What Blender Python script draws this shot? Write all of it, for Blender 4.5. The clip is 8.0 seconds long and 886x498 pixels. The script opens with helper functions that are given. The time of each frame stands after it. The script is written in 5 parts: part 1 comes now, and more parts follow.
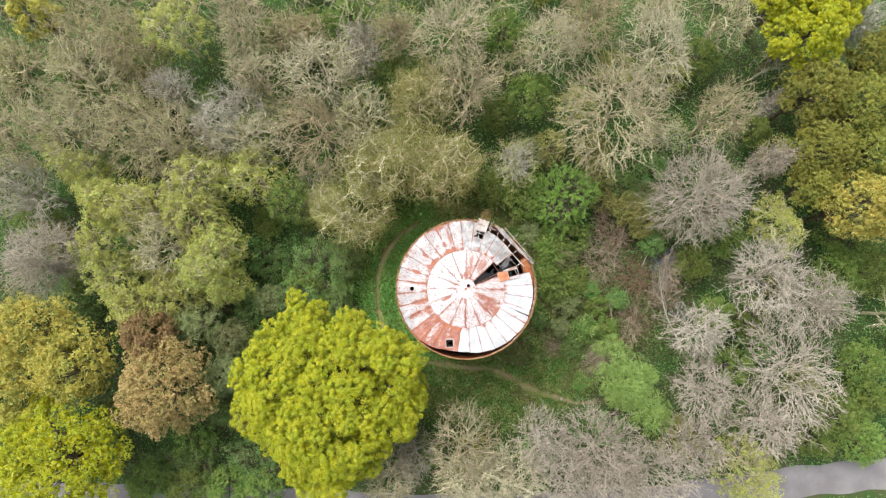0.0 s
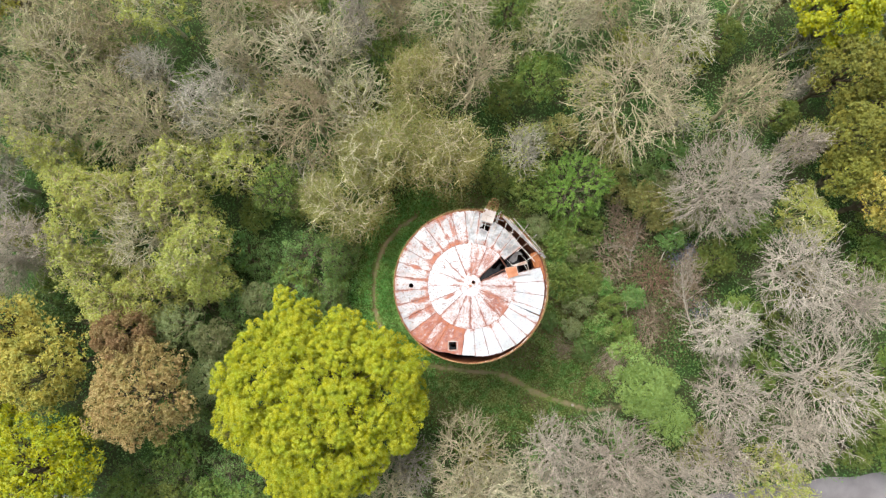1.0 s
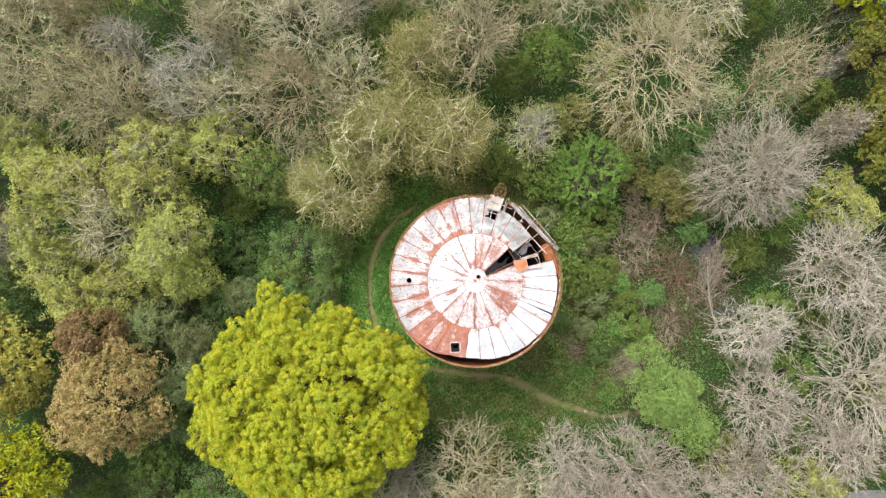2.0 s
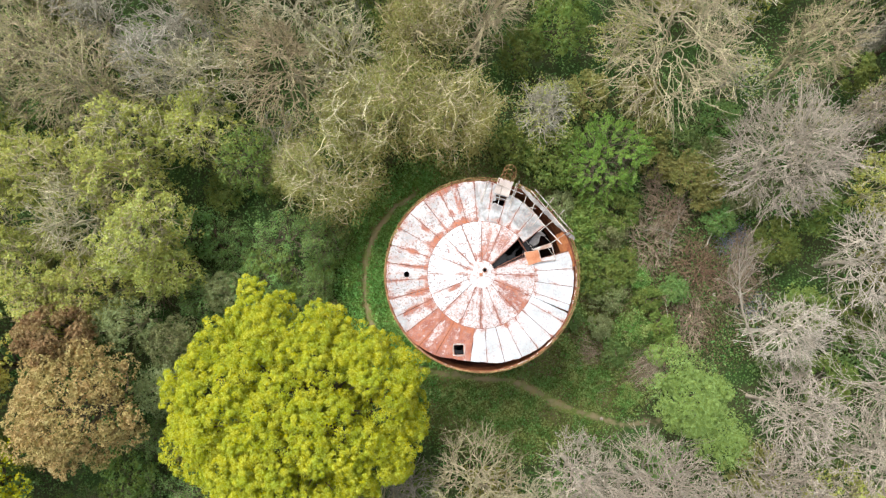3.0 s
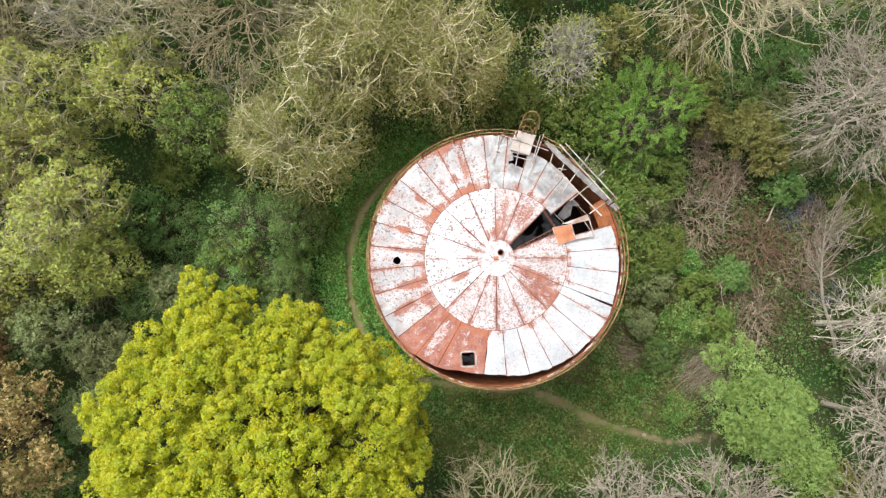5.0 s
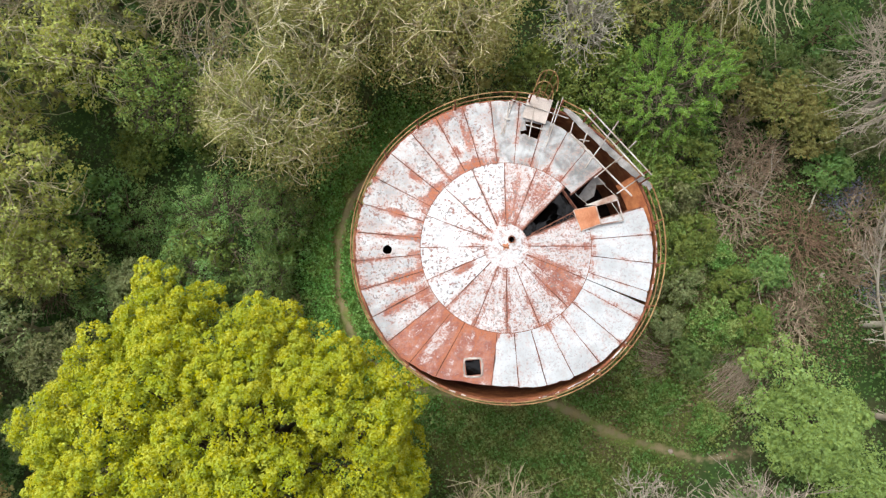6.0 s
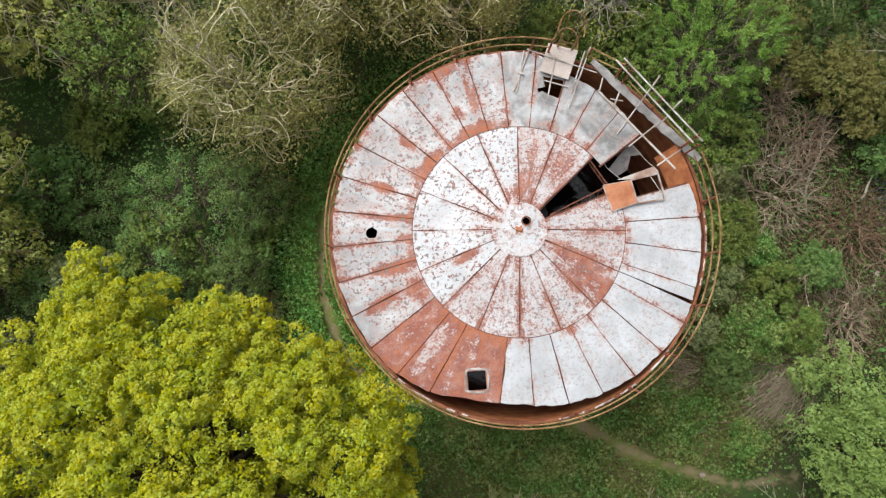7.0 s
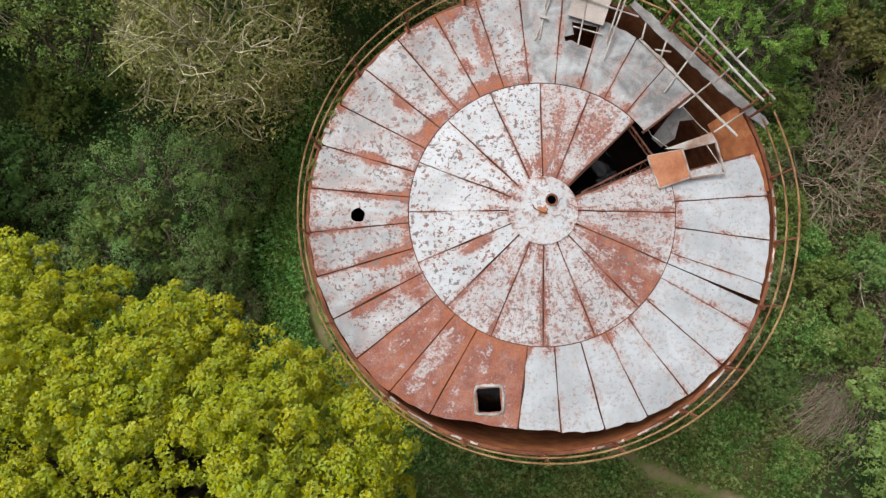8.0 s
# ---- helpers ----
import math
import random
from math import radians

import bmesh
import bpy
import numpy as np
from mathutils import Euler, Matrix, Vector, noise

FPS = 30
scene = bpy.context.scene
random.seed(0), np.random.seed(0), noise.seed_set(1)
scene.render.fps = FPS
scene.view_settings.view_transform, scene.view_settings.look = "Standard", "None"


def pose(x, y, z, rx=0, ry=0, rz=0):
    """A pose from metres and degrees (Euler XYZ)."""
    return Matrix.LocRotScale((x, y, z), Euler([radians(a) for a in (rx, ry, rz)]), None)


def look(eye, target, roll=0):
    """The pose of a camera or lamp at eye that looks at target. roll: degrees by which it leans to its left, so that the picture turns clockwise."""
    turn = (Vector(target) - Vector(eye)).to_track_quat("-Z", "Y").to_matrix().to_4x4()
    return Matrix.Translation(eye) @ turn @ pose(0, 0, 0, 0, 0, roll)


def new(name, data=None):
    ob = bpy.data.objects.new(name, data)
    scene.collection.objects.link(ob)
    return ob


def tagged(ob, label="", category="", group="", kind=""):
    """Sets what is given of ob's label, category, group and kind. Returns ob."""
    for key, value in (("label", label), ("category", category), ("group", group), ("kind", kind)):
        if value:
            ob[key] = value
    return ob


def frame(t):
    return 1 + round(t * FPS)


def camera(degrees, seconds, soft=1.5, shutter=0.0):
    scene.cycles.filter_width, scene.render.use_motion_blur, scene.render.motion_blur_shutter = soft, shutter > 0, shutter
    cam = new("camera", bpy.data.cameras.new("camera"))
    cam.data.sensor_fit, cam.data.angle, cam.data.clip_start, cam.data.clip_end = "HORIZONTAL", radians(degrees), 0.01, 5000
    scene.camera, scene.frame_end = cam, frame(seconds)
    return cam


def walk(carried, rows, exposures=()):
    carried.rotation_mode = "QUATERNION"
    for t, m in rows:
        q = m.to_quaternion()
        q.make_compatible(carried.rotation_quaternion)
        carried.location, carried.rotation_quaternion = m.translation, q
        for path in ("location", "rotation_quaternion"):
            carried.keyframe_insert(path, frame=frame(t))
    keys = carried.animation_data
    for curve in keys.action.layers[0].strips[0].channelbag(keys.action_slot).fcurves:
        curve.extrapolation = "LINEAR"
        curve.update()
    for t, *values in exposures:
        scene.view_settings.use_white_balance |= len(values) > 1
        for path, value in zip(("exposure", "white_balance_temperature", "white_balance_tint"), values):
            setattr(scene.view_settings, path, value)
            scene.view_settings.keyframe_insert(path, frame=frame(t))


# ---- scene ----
# ---- camera ----
cam = camera(72.1, 8.0, 1.3)
METRES, EYE, TILT, LEAN, TURN = 34.3, 60.5, -84.0, 0.0, 0.0
ROWS = [
    (0.0, 0.0, 0.0, 0.0, 0.0, 0.0, -0.0),
    (0.5, -0.0031, 0.0644, -0.0065, -0.01, -0.0, 0.01),
    (1.0, -0.0054, 0.1303, -0.0142, -0.02, -0.03, 0.01),
    (1.5, -0.0061, 0.1946, -0.0217, 0.01, -0.11, -0.04),
    (3.0, -0.0052, 0.3888, -0.0428, 0.32, -0.36, 0.05),
    (3.5, -0.0062, 0.4508, -0.0475, 0.4, -0.56, 0.31),
    (4.0, -0.0061, 0.5134, -0.0545, 0.46, -0.73, 0.83),
    (4.5, -0.0056, 0.577, -0.0595, 0.5, -0.85, 1.3),
    (6.0, -0.0065, 0.7651, -0.0851, 0.57, -0.66, 1.41),
    (6.5, -0.0064, 0.8293, -0.0933, 0.61, -0.52, 1.19),
    (7.0, -0.0049, 0.8901, -0.1028, 0.7, -0.39, 0.99),
    (7.5, -0.0079, 0.9506, -0.1107, 0.75, -0.32, 0.92),
    (8.0, -0.0081, 0.993, -0.1135, 0.82, -0.31, 0.82),
]
EXPOSURES = [(0.0, 1.2), (4.5, 1.15), (6.0, 0.95), (6.5, 0.82), (7.0, 0.68), (8.0, 0.4)]
walk(cam, [(t, pose(0, 0, EYE, TILT, LEAN, TURN) @ pose(METRES * x, METRES * y, METRES * z, 90 + pitch, roll, yaw)) for t, x, y, z, yaw, pitch, roll in ROWS], EXPOSURES)

# ---- light: a bright overcast sky ----
world = bpy.data.worlds.new("overcast_sky")
scene.world = world
world.use_nodes = True
wn, wl = world.node_tree.nodes, world.node_tree.links
wn.clear()
sky = wn.new("ShaderNodeTexSky")
sky.sky_type, sky.sun_disc = "NISHITA", False
sky.sun_elevation, sky.sun_rotation = radians(55), radians(-40)
sky.air_density, sky.dust_density, sky.ozone_density = 1.0, 4.0, 1.0
cloud = wn.new("ShaderNodeHueSaturation")
cloud.inputs["Saturation"].default_value = 0.25
back = wn.new("ShaderNodeBackground")
back.inputs["Strength"].default_value = 0.14
wout = wn.new("ShaderNodeOutputWorld")
wl.new(sky.outputs[0], cloud.inputs["Color"])
wl.new(cloud.outputs[0], back.inputs["Color"])
wl.new(back.outputs[0], wout.inputs["Surface"])
sun = new("sun", bpy.data.lights.new("sun", "SUN"))
sun.data.energy, sun.data.angle, sun.data.color = 1.1, radians(35), (1.0, 0.96, 0.9)
sun.matrix_world = look((-20, 24, 50), (0, 0, 0))


# ---- node helpers ----
class Nodes:
    """A short hand for writing node materials."""

    def __init__(self, name):
        self.material = bpy.data.materials.new(name)
        self.material.use_nodes = True
        self.tree = self.material.node_tree
        self.tree.nodes.clear()

    def node(self, kind, links=(), **props):
        n = self.tree.nodes.new(kind)
        for key, value in props.items():
            setattr(n, key, value)
        for slot, value in dict(links).items():
            if isinstance(value, bpy.types.NodeSocket):
                self.tree.links.new(value, n.inputs[slot])
            else:
                n.inputs[slot].default_value = value
        return n

    def math(self, op, a, b=0.0, c=0.0, clamp=False):
        n = self.node("ShaderNodeMath", {0: a, 1: b, 2: c}, operation=op)
        n.use_clamp = clamp
        return n.outputs[0]

    def coords(self):
        return self.node("ShaderNodeTexCoord").outputs["Object"]

    def noise(self, vector, scale, detail=4.0, rough=0.55, distortion=0.0):
        return self.node("ShaderNodeTexNoise", {"Vector": vector, "Scale": scale, "Detail": detail, "Roughness": rough, "Distortion": distortion}).outputs[0]

    def ramp(self, value, low, high, a=0.0, b=1.0):
        n = self.node("ShaderNodeMapRange", {"Value": value, "From Min": low, "From Max": high, "To Min": a, "To Max": b}, interpolation_type="SMOOTHSTEP")
        return n.outputs[0]

    def mix(self, fac, a, b):
        a = (*a, 1) if isinstance(a, tuple) else a
        b = (*b, 1) if isinstance(b, tuple) else b
        n = self.node("ShaderNodeMix", data_type="RGBA")
        for slot, value in ((0, fac), (6, a), (7, b)):
            if isinstance(value, bpy.types.NodeSocket):
                self.tree.links.new(value, n.inputs[slot])
            else:
                n.inputs[slot].default_value = value
        return n.outputs[2]

    def vary(self, colour, hue=0.5, sat=1.0, val=1.0):
        return self.node("ShaderNodeHueSaturation", {"Hue": hue, "Saturation": sat, "Value": val, "Color": colour}).outputs[0]

    def surface(self, colour, rough=0.8, metal=0.0, height=None, depth=0.01, specular=0.3):
        links = {"Base Color": (*colour, 1) if isinstance(colour, tuple) else colour, "Roughness": rough, "Metallic": metal, "Specular IOR Level": specular}
        if height is not None:
            links["Normal"] = self.node("ShaderNodeBump", {"Height": height, "Distance": depth, "Strength": 0.8}).outputs[0]
        return self.node("ShaderNodeBsdfPrincipled", links).outputs[0]

    def done(self, shader):
        out = self.node("ShaderNodeOutputMaterial")
        self.tree.links.new(shader, out.inputs["Surface"])
        return self.material


# ---- materials ----
def leaf_material(name, colour, tip, spread=0.2, through_light=0.35, differ=1.0, gloss=0.16):
    """Leaves: a colour that varies leaf by leaf and clump by clump, with some light shining through."""
    m = Nodes(name)
    island = m.node("ShaderNodeNewGeometry").outputs["Random Per Island"]
    big = m.noise(m.coords(), 1.1, 4.0)
    c = m.mix(m.ramp(big, 0.38, 0.62), colour, tip)
    whole = m.node("ShaderNodeObjectInfo").outputs["Random"]
    c = m.vary(c, hue=m.math("MULTIPLY_ADD", whole, 0.03 * differ, 0.5 - 0.015 * differ), val=m.math("MULTIPLY_ADD", whole, 0.4 * differ, 1 - 0.22 * differ))
    c = m.vary(c, hue=m.math("MULTIPLY_ADD", island, 0.03, 0.485), sat=m.math("MULTIPLY_ADD", island, -0.2, 1.05), val=m.math("MULTIPLY_ADD", island, 2 * spread, 1 - spread))
    face = m.surface(c, 0.65, specular=gloss)
    back_face = m.node("ShaderNodeBsdfTranslucent", {"Color": c}).outputs[0]
    return m.done(m.node("ShaderNodeMixShader", {0: through_light, 1: face, 2: back_face}).outputs[0])


def bark_material(name, colour, lichen):
    m = Nodes(name)
    co = m.coords()
    c = m.mix(m.ramp(m.noise(co, 1.3, 3.0), 0.4, 0.62), colour, lichen)
    grain = m.noise(co, 14.0, 5.0)
    whole = m.node("ShaderNodeObjectInfo").outputs["Random"]
    c = m.vary(c, hue=m.math("MULTIPLY_ADD", whole, 0.024, 0.488), sat=m.math("MULTIPLY_ADD", whole, -0.35, 1.15), val=m.math("MULTIPLY_ADD", whole, 0.4, 0.8))
    island = m.node("ShaderNodeNewGeometry").outputs["Random Per Island"]
    c = m.vary(c, val=m.math("MULTIPLY_ADD", island, 0.7, 0.62))
    c = m.vary(c, val=m.math("MULTIPLY_ADD", grain, 0.9, 0.55))
    return m.done(m.surface(c, 0.9, height=grain, depth=0.02, specular=0.15))


def rust_material(name, dark, light, rough=0.85):
    m = Nodes(name)
    co = m.coords()
    blotch = m.noise(co, 2.2, 7.0, 0.6)
    fine = m.noise(co, 26.0, 4.0)
    c = m.mix(m.ramp(blotch, 0.35, 0.68), dark, light)
    c = m.vary(c, val=m.math("MULTIPLY_ADD", fine, 0.7, 0.65))
    return m.done(m.surface(c, rough, height=fine, depth=0.006, specular=0.2))


# rust scabs on the roof: degrees round the tank, metres from its middle, half length down the slope, half width, how far gone
OUTER_SCABS = [(161, 4.12, 0.4, 0.2, 0.17), (172.9, 4.03, 1.0, 0.15, 0.14), (148.4, 3.29, 0.32, 0.5, 0.13), (138, 3.28, 0.22, 0.4, 0.14), (111.7, 3.25, 0.26, 0.6, 0.16), (107.7, 4.27, 0.8, 0.13, 0.15), (114.8, 3.93, 0.3, 0.22, 0.12), (114, 5.35, 0.22, 0.5, 0.12), (140.5, 4.15, 0.45, 0.15, 0.13), (195.5, 3.74, 0.75, 0.3, 0.14), (207.3, 4.36, 0.8, 0.22, 0.12), (209, 3.4, 0.35, 0.55, 0.14), (232, 4.06, 1.1, 0.26, -0.06)]
INNER_SCABS = [(205.8, 1.72, 0.55, 0.17, 0.2), (325.6, 2.3, 0.8, 0.65, 0.10), (333, 1.35, 0.5, 0.28, 0.1), (323, 3.0, 0.22, 0.5, 0.11), (78.5, 1.75, 1.1, 0.22, 0.07), (56.4, 2.3, 0.8, 0.45, 0.07), (98, 1.1, 0.3, 0.3, 0.12)]


def roof_material(name, pitch, first, scabs=(), ring_at=3.12, radial=True, creeping=0.105):
    """Flaking paint on steel sheet. Each sheet carries how far it has rusted (wear), how far the paint has weathered to grey (weathered) and how flecked it is (flecks)."""
    m = Nodes(name)
    co = m.coords()
    xyz = m.node("ShaderNodeSeparateXYZ", {0: co})
    x, y = xyz.outputs[0], xyz.outputs[1]
    r = m.math("SQRT", m.math("ADD", m.math("MULTIPLY", x, x), m.math("MULTIPLY", y, y)))
    angle = m.math("ARCTAN2", y, x)
    rnd = m.node("ShaderNodeObjectInfo").outputs["Random"]
    wear, weathered, flecks = (m.node("ShaderNodeAttribute", attribute_name=n).outputs["Fac"] for n in ("wear", "weathered", "flecks"))
    # streaks run down the slope, from the middle to the rim
    polar = m.node("ShaderNodeCombineXYZ", {0: m.math("MULTIPLY", angle, 4.0), 1: m.math("MULTIPLY", r, 0.32), 2: m.math("MULTIPLY", rnd, 9.0)}).outputs[0] if radial else co
    streak = m.noise(polar, 5.0, 9.0, 0.7, 0.5)
    flake = m.noise(co, 4.6, 9.0, 0.72)
    fray = m.noise(co, 15.0, 5.0, 0.7, 0.4)
    amount = m.math("ADD", m.math("MULTIPLY_ADD", streak, 0.36, m.math("MULTIPLY", flake, 0.26)), m.math("MULTIPLY", fray, 0.38))
    # rust creeps in from the sheet joints, from the ring joint and from the rim, here more, there less
    turn = m.math("MULTIPLY", m.math("ADD", angle, radians(360 - first)), 1 / radians(pitch))
    part_turn = m.math("FRACT", turn)
    to_seam = m.math("MULTIPLY", m.math("MINIMUM", part_turn, m.math("SUBTRACT", 1.0, part_turn)), m.math("MULTIPLY", r, radians(pitch)))
    creep = m.ramp(m.noise(co, 0.9, 3.0), 0.38, 0.62)
    seam = m.math("ADD", m.ramp(to_seam, 0.004, 0.04, 0.06, 0.0), m.math("MULTIPLY", creep, m.ramp(to_seam, 0.02, 0.2, 0.09, 0.0)))
    ring = m.math("MULTIPLY", m.ramp(m.math("ABSOLUTE", m.math("SUBTRACT", r, ring_at)), 0.03, 0.34 * min(ring_at, 1), creeping, 0.0), m.math("MULTIPLY_ADD", creep, 0.9, 0.1))
    rim = m.math("MULTIPLY", creep, m.ramp(r, 5.05, 5.45, 0.0, 0.08))
    amount = m.math("ADD", amount, m.math("ADD", m.math("ADD", seam if radial else 0.0, ring), rim))
    amount = m.math("ADD", amount, wear)
    for deg, far, along, across, gone in scabs:
        spot = m.node("ShaderNodeMapping", {"Vector": co, "Location": (far * math.cos(radians(deg)), far * math.sin(radians(deg)), 12), "Rotation": (0, 0, radians(deg)), "Scale": (along, across, 1000)}, vector_type="TEXTURE").outputs[0]
        away = m.node("ShaderNodeVectorMath", {0: spot}, operation="LENGTH").outputs["Value"]
        amount = m.math("ADD", amount, m.ramp(away, 0.25, 1.35, gone, 0.0))
    is_rust = m.ramp(amount, 0.505, 0.595)
    halo = m.ramp(amount, 0.42, 0.55)
    white = (0.555, 0.585, 0.608)
    paint = m.mix(m.ramp(m.noise(co, 0.8, 5.0), 0.4, 0.65), white, tuple(v * 0.82 for v in white))
    paint = m.mix(m.math("MULTIPLY", m.ramp(m.noise(co, 5.5, 6.0, 0.65), 0.52, 0.7), 0.4), paint, (0.42, 0.44, 0.45))
    bare = m.math("ADD", m.math("MULTIPLY", m.noise(co, 1.25, 7.0, 0.62, 0.6), 0.75), m.math("MULTIPLY", streak, 0.25))
    dull = m.mix(m.ramp(bare, 0.40, 0.6), (0.37, 0.385, 0.39), (0.16, 0.165, 0.165))
    paint = m.mix(m.math("MULTIPLY", weathered, m.ramp(bare, 0.30, 0.44)), paint, dull)
    paint = m.mix(m.math("MULTIPLY", halo, 0.58), paint, (0.46, 0.33, 0.285))
    rusty = m.mix(m.ramp(m.noise(co, 2.6, 7.0, 0.6), 0.36, 0.66), (0.235, 0.092, 0.07), (0.345, 0.168, 0.13))
    rusty = m.mix(m.ramp(amount, 0.60, 0.70, 0.0, 0.75), rusty, (0.365, 0.126, 0.06))
    rusty = m.vary(rusty, val=m.math("MULTIPLY_ADD", m.noise(co, 24.0, 6.0, 0.7), 1.3, 0.36))
    c = m.mix(is_rust, paint, rusty)
    # small chips down to the primer, in swarms
    chip = m.math("MULTIPLY", m.ramp(m.noise(co, 9.5, 3.0, 0.6, 0.3), 0.54, 0.61), m.ramp(m.noise(co, 0.9, 3.0), 0.36, 0.5))
    chip_colour = m.mix(m.ramp(m.noise(co, 3.0, 2.0), 0.42, 0.58), (0.235, 0.125, 0.105), (0.18, 0.155, 0.15))
    c = m.mix(m.math("MULTIPLY", chip, flecks), c, chip_colour)
    c = m.mix(m.math("MULTIPLY", m.ramp(m.noise(co, 15.0, 3.0, 0.6), 0.63, 0.67), m.math("MULTIPLY_ADD", flecks, 0.5, 0.25)), c, (0.16, 0.08, 0.06))
    height = m.math("ADD", m.math("MULTIPLY", is_rust, -0.5), m.math("MULTIPLY_ADD", m.noise(co, 2.2, 2.0), 5.0, m.noise(co, 18.0, 5.0)))
    return m.done(m.surface(c, m.math("MULTIPLY_ADD", is_rust, 0.35, 0.5), height=height, depth=0.006, specular=0.3))


# how far each kind of sheet has rusted, weathered and flecked
SHEET_STATES = {"scuffed": (0.004, 0.1, 0.8), "white": (-0.078, 0.26, 0.3), "chipped": (-0.03, 0.65, 0.95), "flecked": (-0.06, 0.1, 1.0), "worn": (0.0, 0.25, 0.8), "rusted": (0.105, 0.0, 0.25), "grey": (-0.065, 1.0, 0.2), "cap": (-0.03, 0.1, 0.7)}
OUTER_SHEET = roof_material("outer_roof_sheet", 11.25, 3.75, OUTER_SCABS)
INNER_SHEET = roof_material("inner_roof_sheet", 22.5, -1.0, INNER_SCABS, 0.75, creeping=0.05)
ROOF_CAP = roof_material("centre_plate_paint", 22.5, -1.0, (), 0.8, False, 0.07)
RUST = rust_material("rusted_steel", (0.13, 0.045, 0.025), (0.26, 0.10, 0.05))
SEAM = rust_material("dark_rusted_joint", (0.07, 0.03, 0.02), (0.18, 0.075, 0.05))
RUST_WALL = rust_material("rusted_tank_wall", (0.20, 0.065, 0.035), (0.40, 0.15, 0.07))
# lighter copy of the wall rust: skylight near the rim is in its colour
SKYLIT_WALL = rust_material("skylit_orange_rusted_tank_wall", (0.30, 0.10, 0.045), (0.50, 0.20, 0.08))
RUST_ORANGE = rust_material("orange_rust", (0.34, 0.13, 0.065), (0.46, 0.205, 0.11))
RAIL_PAINT = rust_material("rusty_yellow_rail_paint", (0.16, 0.075, 0.03), (0.34, 0.22, 0.10), 0.7)
POLE_STEEL = rust_material("weathered_galvanised_tube", (0.30, 0.25, 0.21), (0.52, 0.50, 0.47), 0.6)
PALE_PAINT = rust_material("flaking_cream_paint", (0.25, 0.15, 0.11), (0.43, 0.40, 0.37), 0.7)
WHITE_FLAKE = rust_material("flaking_white_paint", (0.24, 0.20, 0.17), (0.60, 0.58, 0.55), 0.7)
PLATE = rust_material("weathered_cream_board", (0.41, 0.355, 0.315), (0.50, 0.44, 0.40))
PLANK = rust_material("grey_weathered_plank", (0.19, 0.18, 0.17), (0.36, 0.345, 0.33))
BARK_TAN = bark_material("tan_bark", (0.45, 0.385, 0.26), (0.41, 0.39, 0.23))
BARK_PALE = bark_material("pale_bark", (0.43, 0.38, 0.305), (0.46, 0.41, 0.335))
BARK_STRAW = bark_material("straw_coloured_bark", (0.49, 0.43, 0.285), (0.42, 0.39, 0.205))
BARK_GREY = bark_material("grey_bark", (0.37, 0.34, 0.27), (0.43, 0.41, 0.33))
BARK_DARK = bark_material("dark_bark", (0.11, 0.085, 0.06), (0.16, 0.14, 0.09))
BARK_BRUSH = bark_material("pink_brown_twig_bark", (0.29, 0.21, 0.145), (0.33, 0.26, 0.18))
LEAF_LIME = leaf_material("lime_leaves", (0.41, 0.41, 0.012), (0.305, 0.355, 0.01), 0.2, 0.25, 0.15, 0.05)
LEAF_GOLD = leaf_material("golden_leaves", (0.46, 0.38, 0.07), (0.37, 0.36, 0.07))
LEAF_BROWN = leaf_material("brown_young_leaves", (0.415, 0.285, 0.12), (0.36, 0.285, 0.105), 0.25)
LEAF_OLIVE = leaf_material("olive_leaves", (0.31, 0.315, 0.05), (0.23, 0.26, 0.045))
LEAF_SPRING = leaf_material("spring_green_leaves", (0.43, 0.455, 0.095), (0.335, 0.385, 0.085), 0.22, 0.35, 0.5)
LEAF_BUD = leaf_material("buff_bud_scales", (0.40, 0.38, 0.16), (0.32, 0.36, 0.12))
LEAF_MOSSY = leaf_material("mossy_olive_leaves", (0.315, 0.30, 0.09), (0.25, 0.27, 0.075), 0.2, 0.35, 0.5)
LEAF_TEAL = leaf_material("blue_green_leaves", (0.15, 0.275, 0.07), (0.205, 0.305, 0.085))
LEAF_SHRUB = leaf_material("shrub_leaves", (0.15, 0.24, 0.045), (0.22, 0.285, 0.06))
LEAF_FRESH = leaf_material("fresh_green_leaves", (0.25, 0.365, 0.09), (0.21, 0.32, 0.075), 0.2, 0.3, 0.0)
LEAF_LARCH = leaf_material("bright_green_needles", (0.225, 0.385, 0.055), (0.165, 0.32, 0.045), 0.25, 0.3, 0.0)
LEAF_UNDER = leaf_material("undergrowth_leaves", (0.11, 0.24, 0.05), (0.17, 0.28, 0.07), 0.4)
LEAF_BRAMBLE = leaf_material("bramble_leaves", (0.14, 0.265, 0.05), (0.26, 0.315, 0.085), 0.55)
LEAF_IVY = leaf_material("ivy_leaves", (0.12, 0.295, 0.05), (0.18, 0.335, 0.065), 0.5, 0.3, 0.0)
LEAF_CATKIN = leaf_material("cream_catkins", (0.50, 0.46, 0.38), (0.46, 0.42, 0.33))
LEAF_SAGE = leaf_material("grey_green_young_leaves", (0.27, 0.30, 0.13), (0.22, 0.27, 0.10), 0.25)
LEAF_BLUE = leaf_material("bluebell_flowers", (0.23, 0.25, 0.36), (0.27, 0.28, 0.36))
LEAF_DRY = leaf_material("dry_brown_leaves", (0.25, 0.18, 0.10), (0.21, 0.18, 0.095), 0.4)


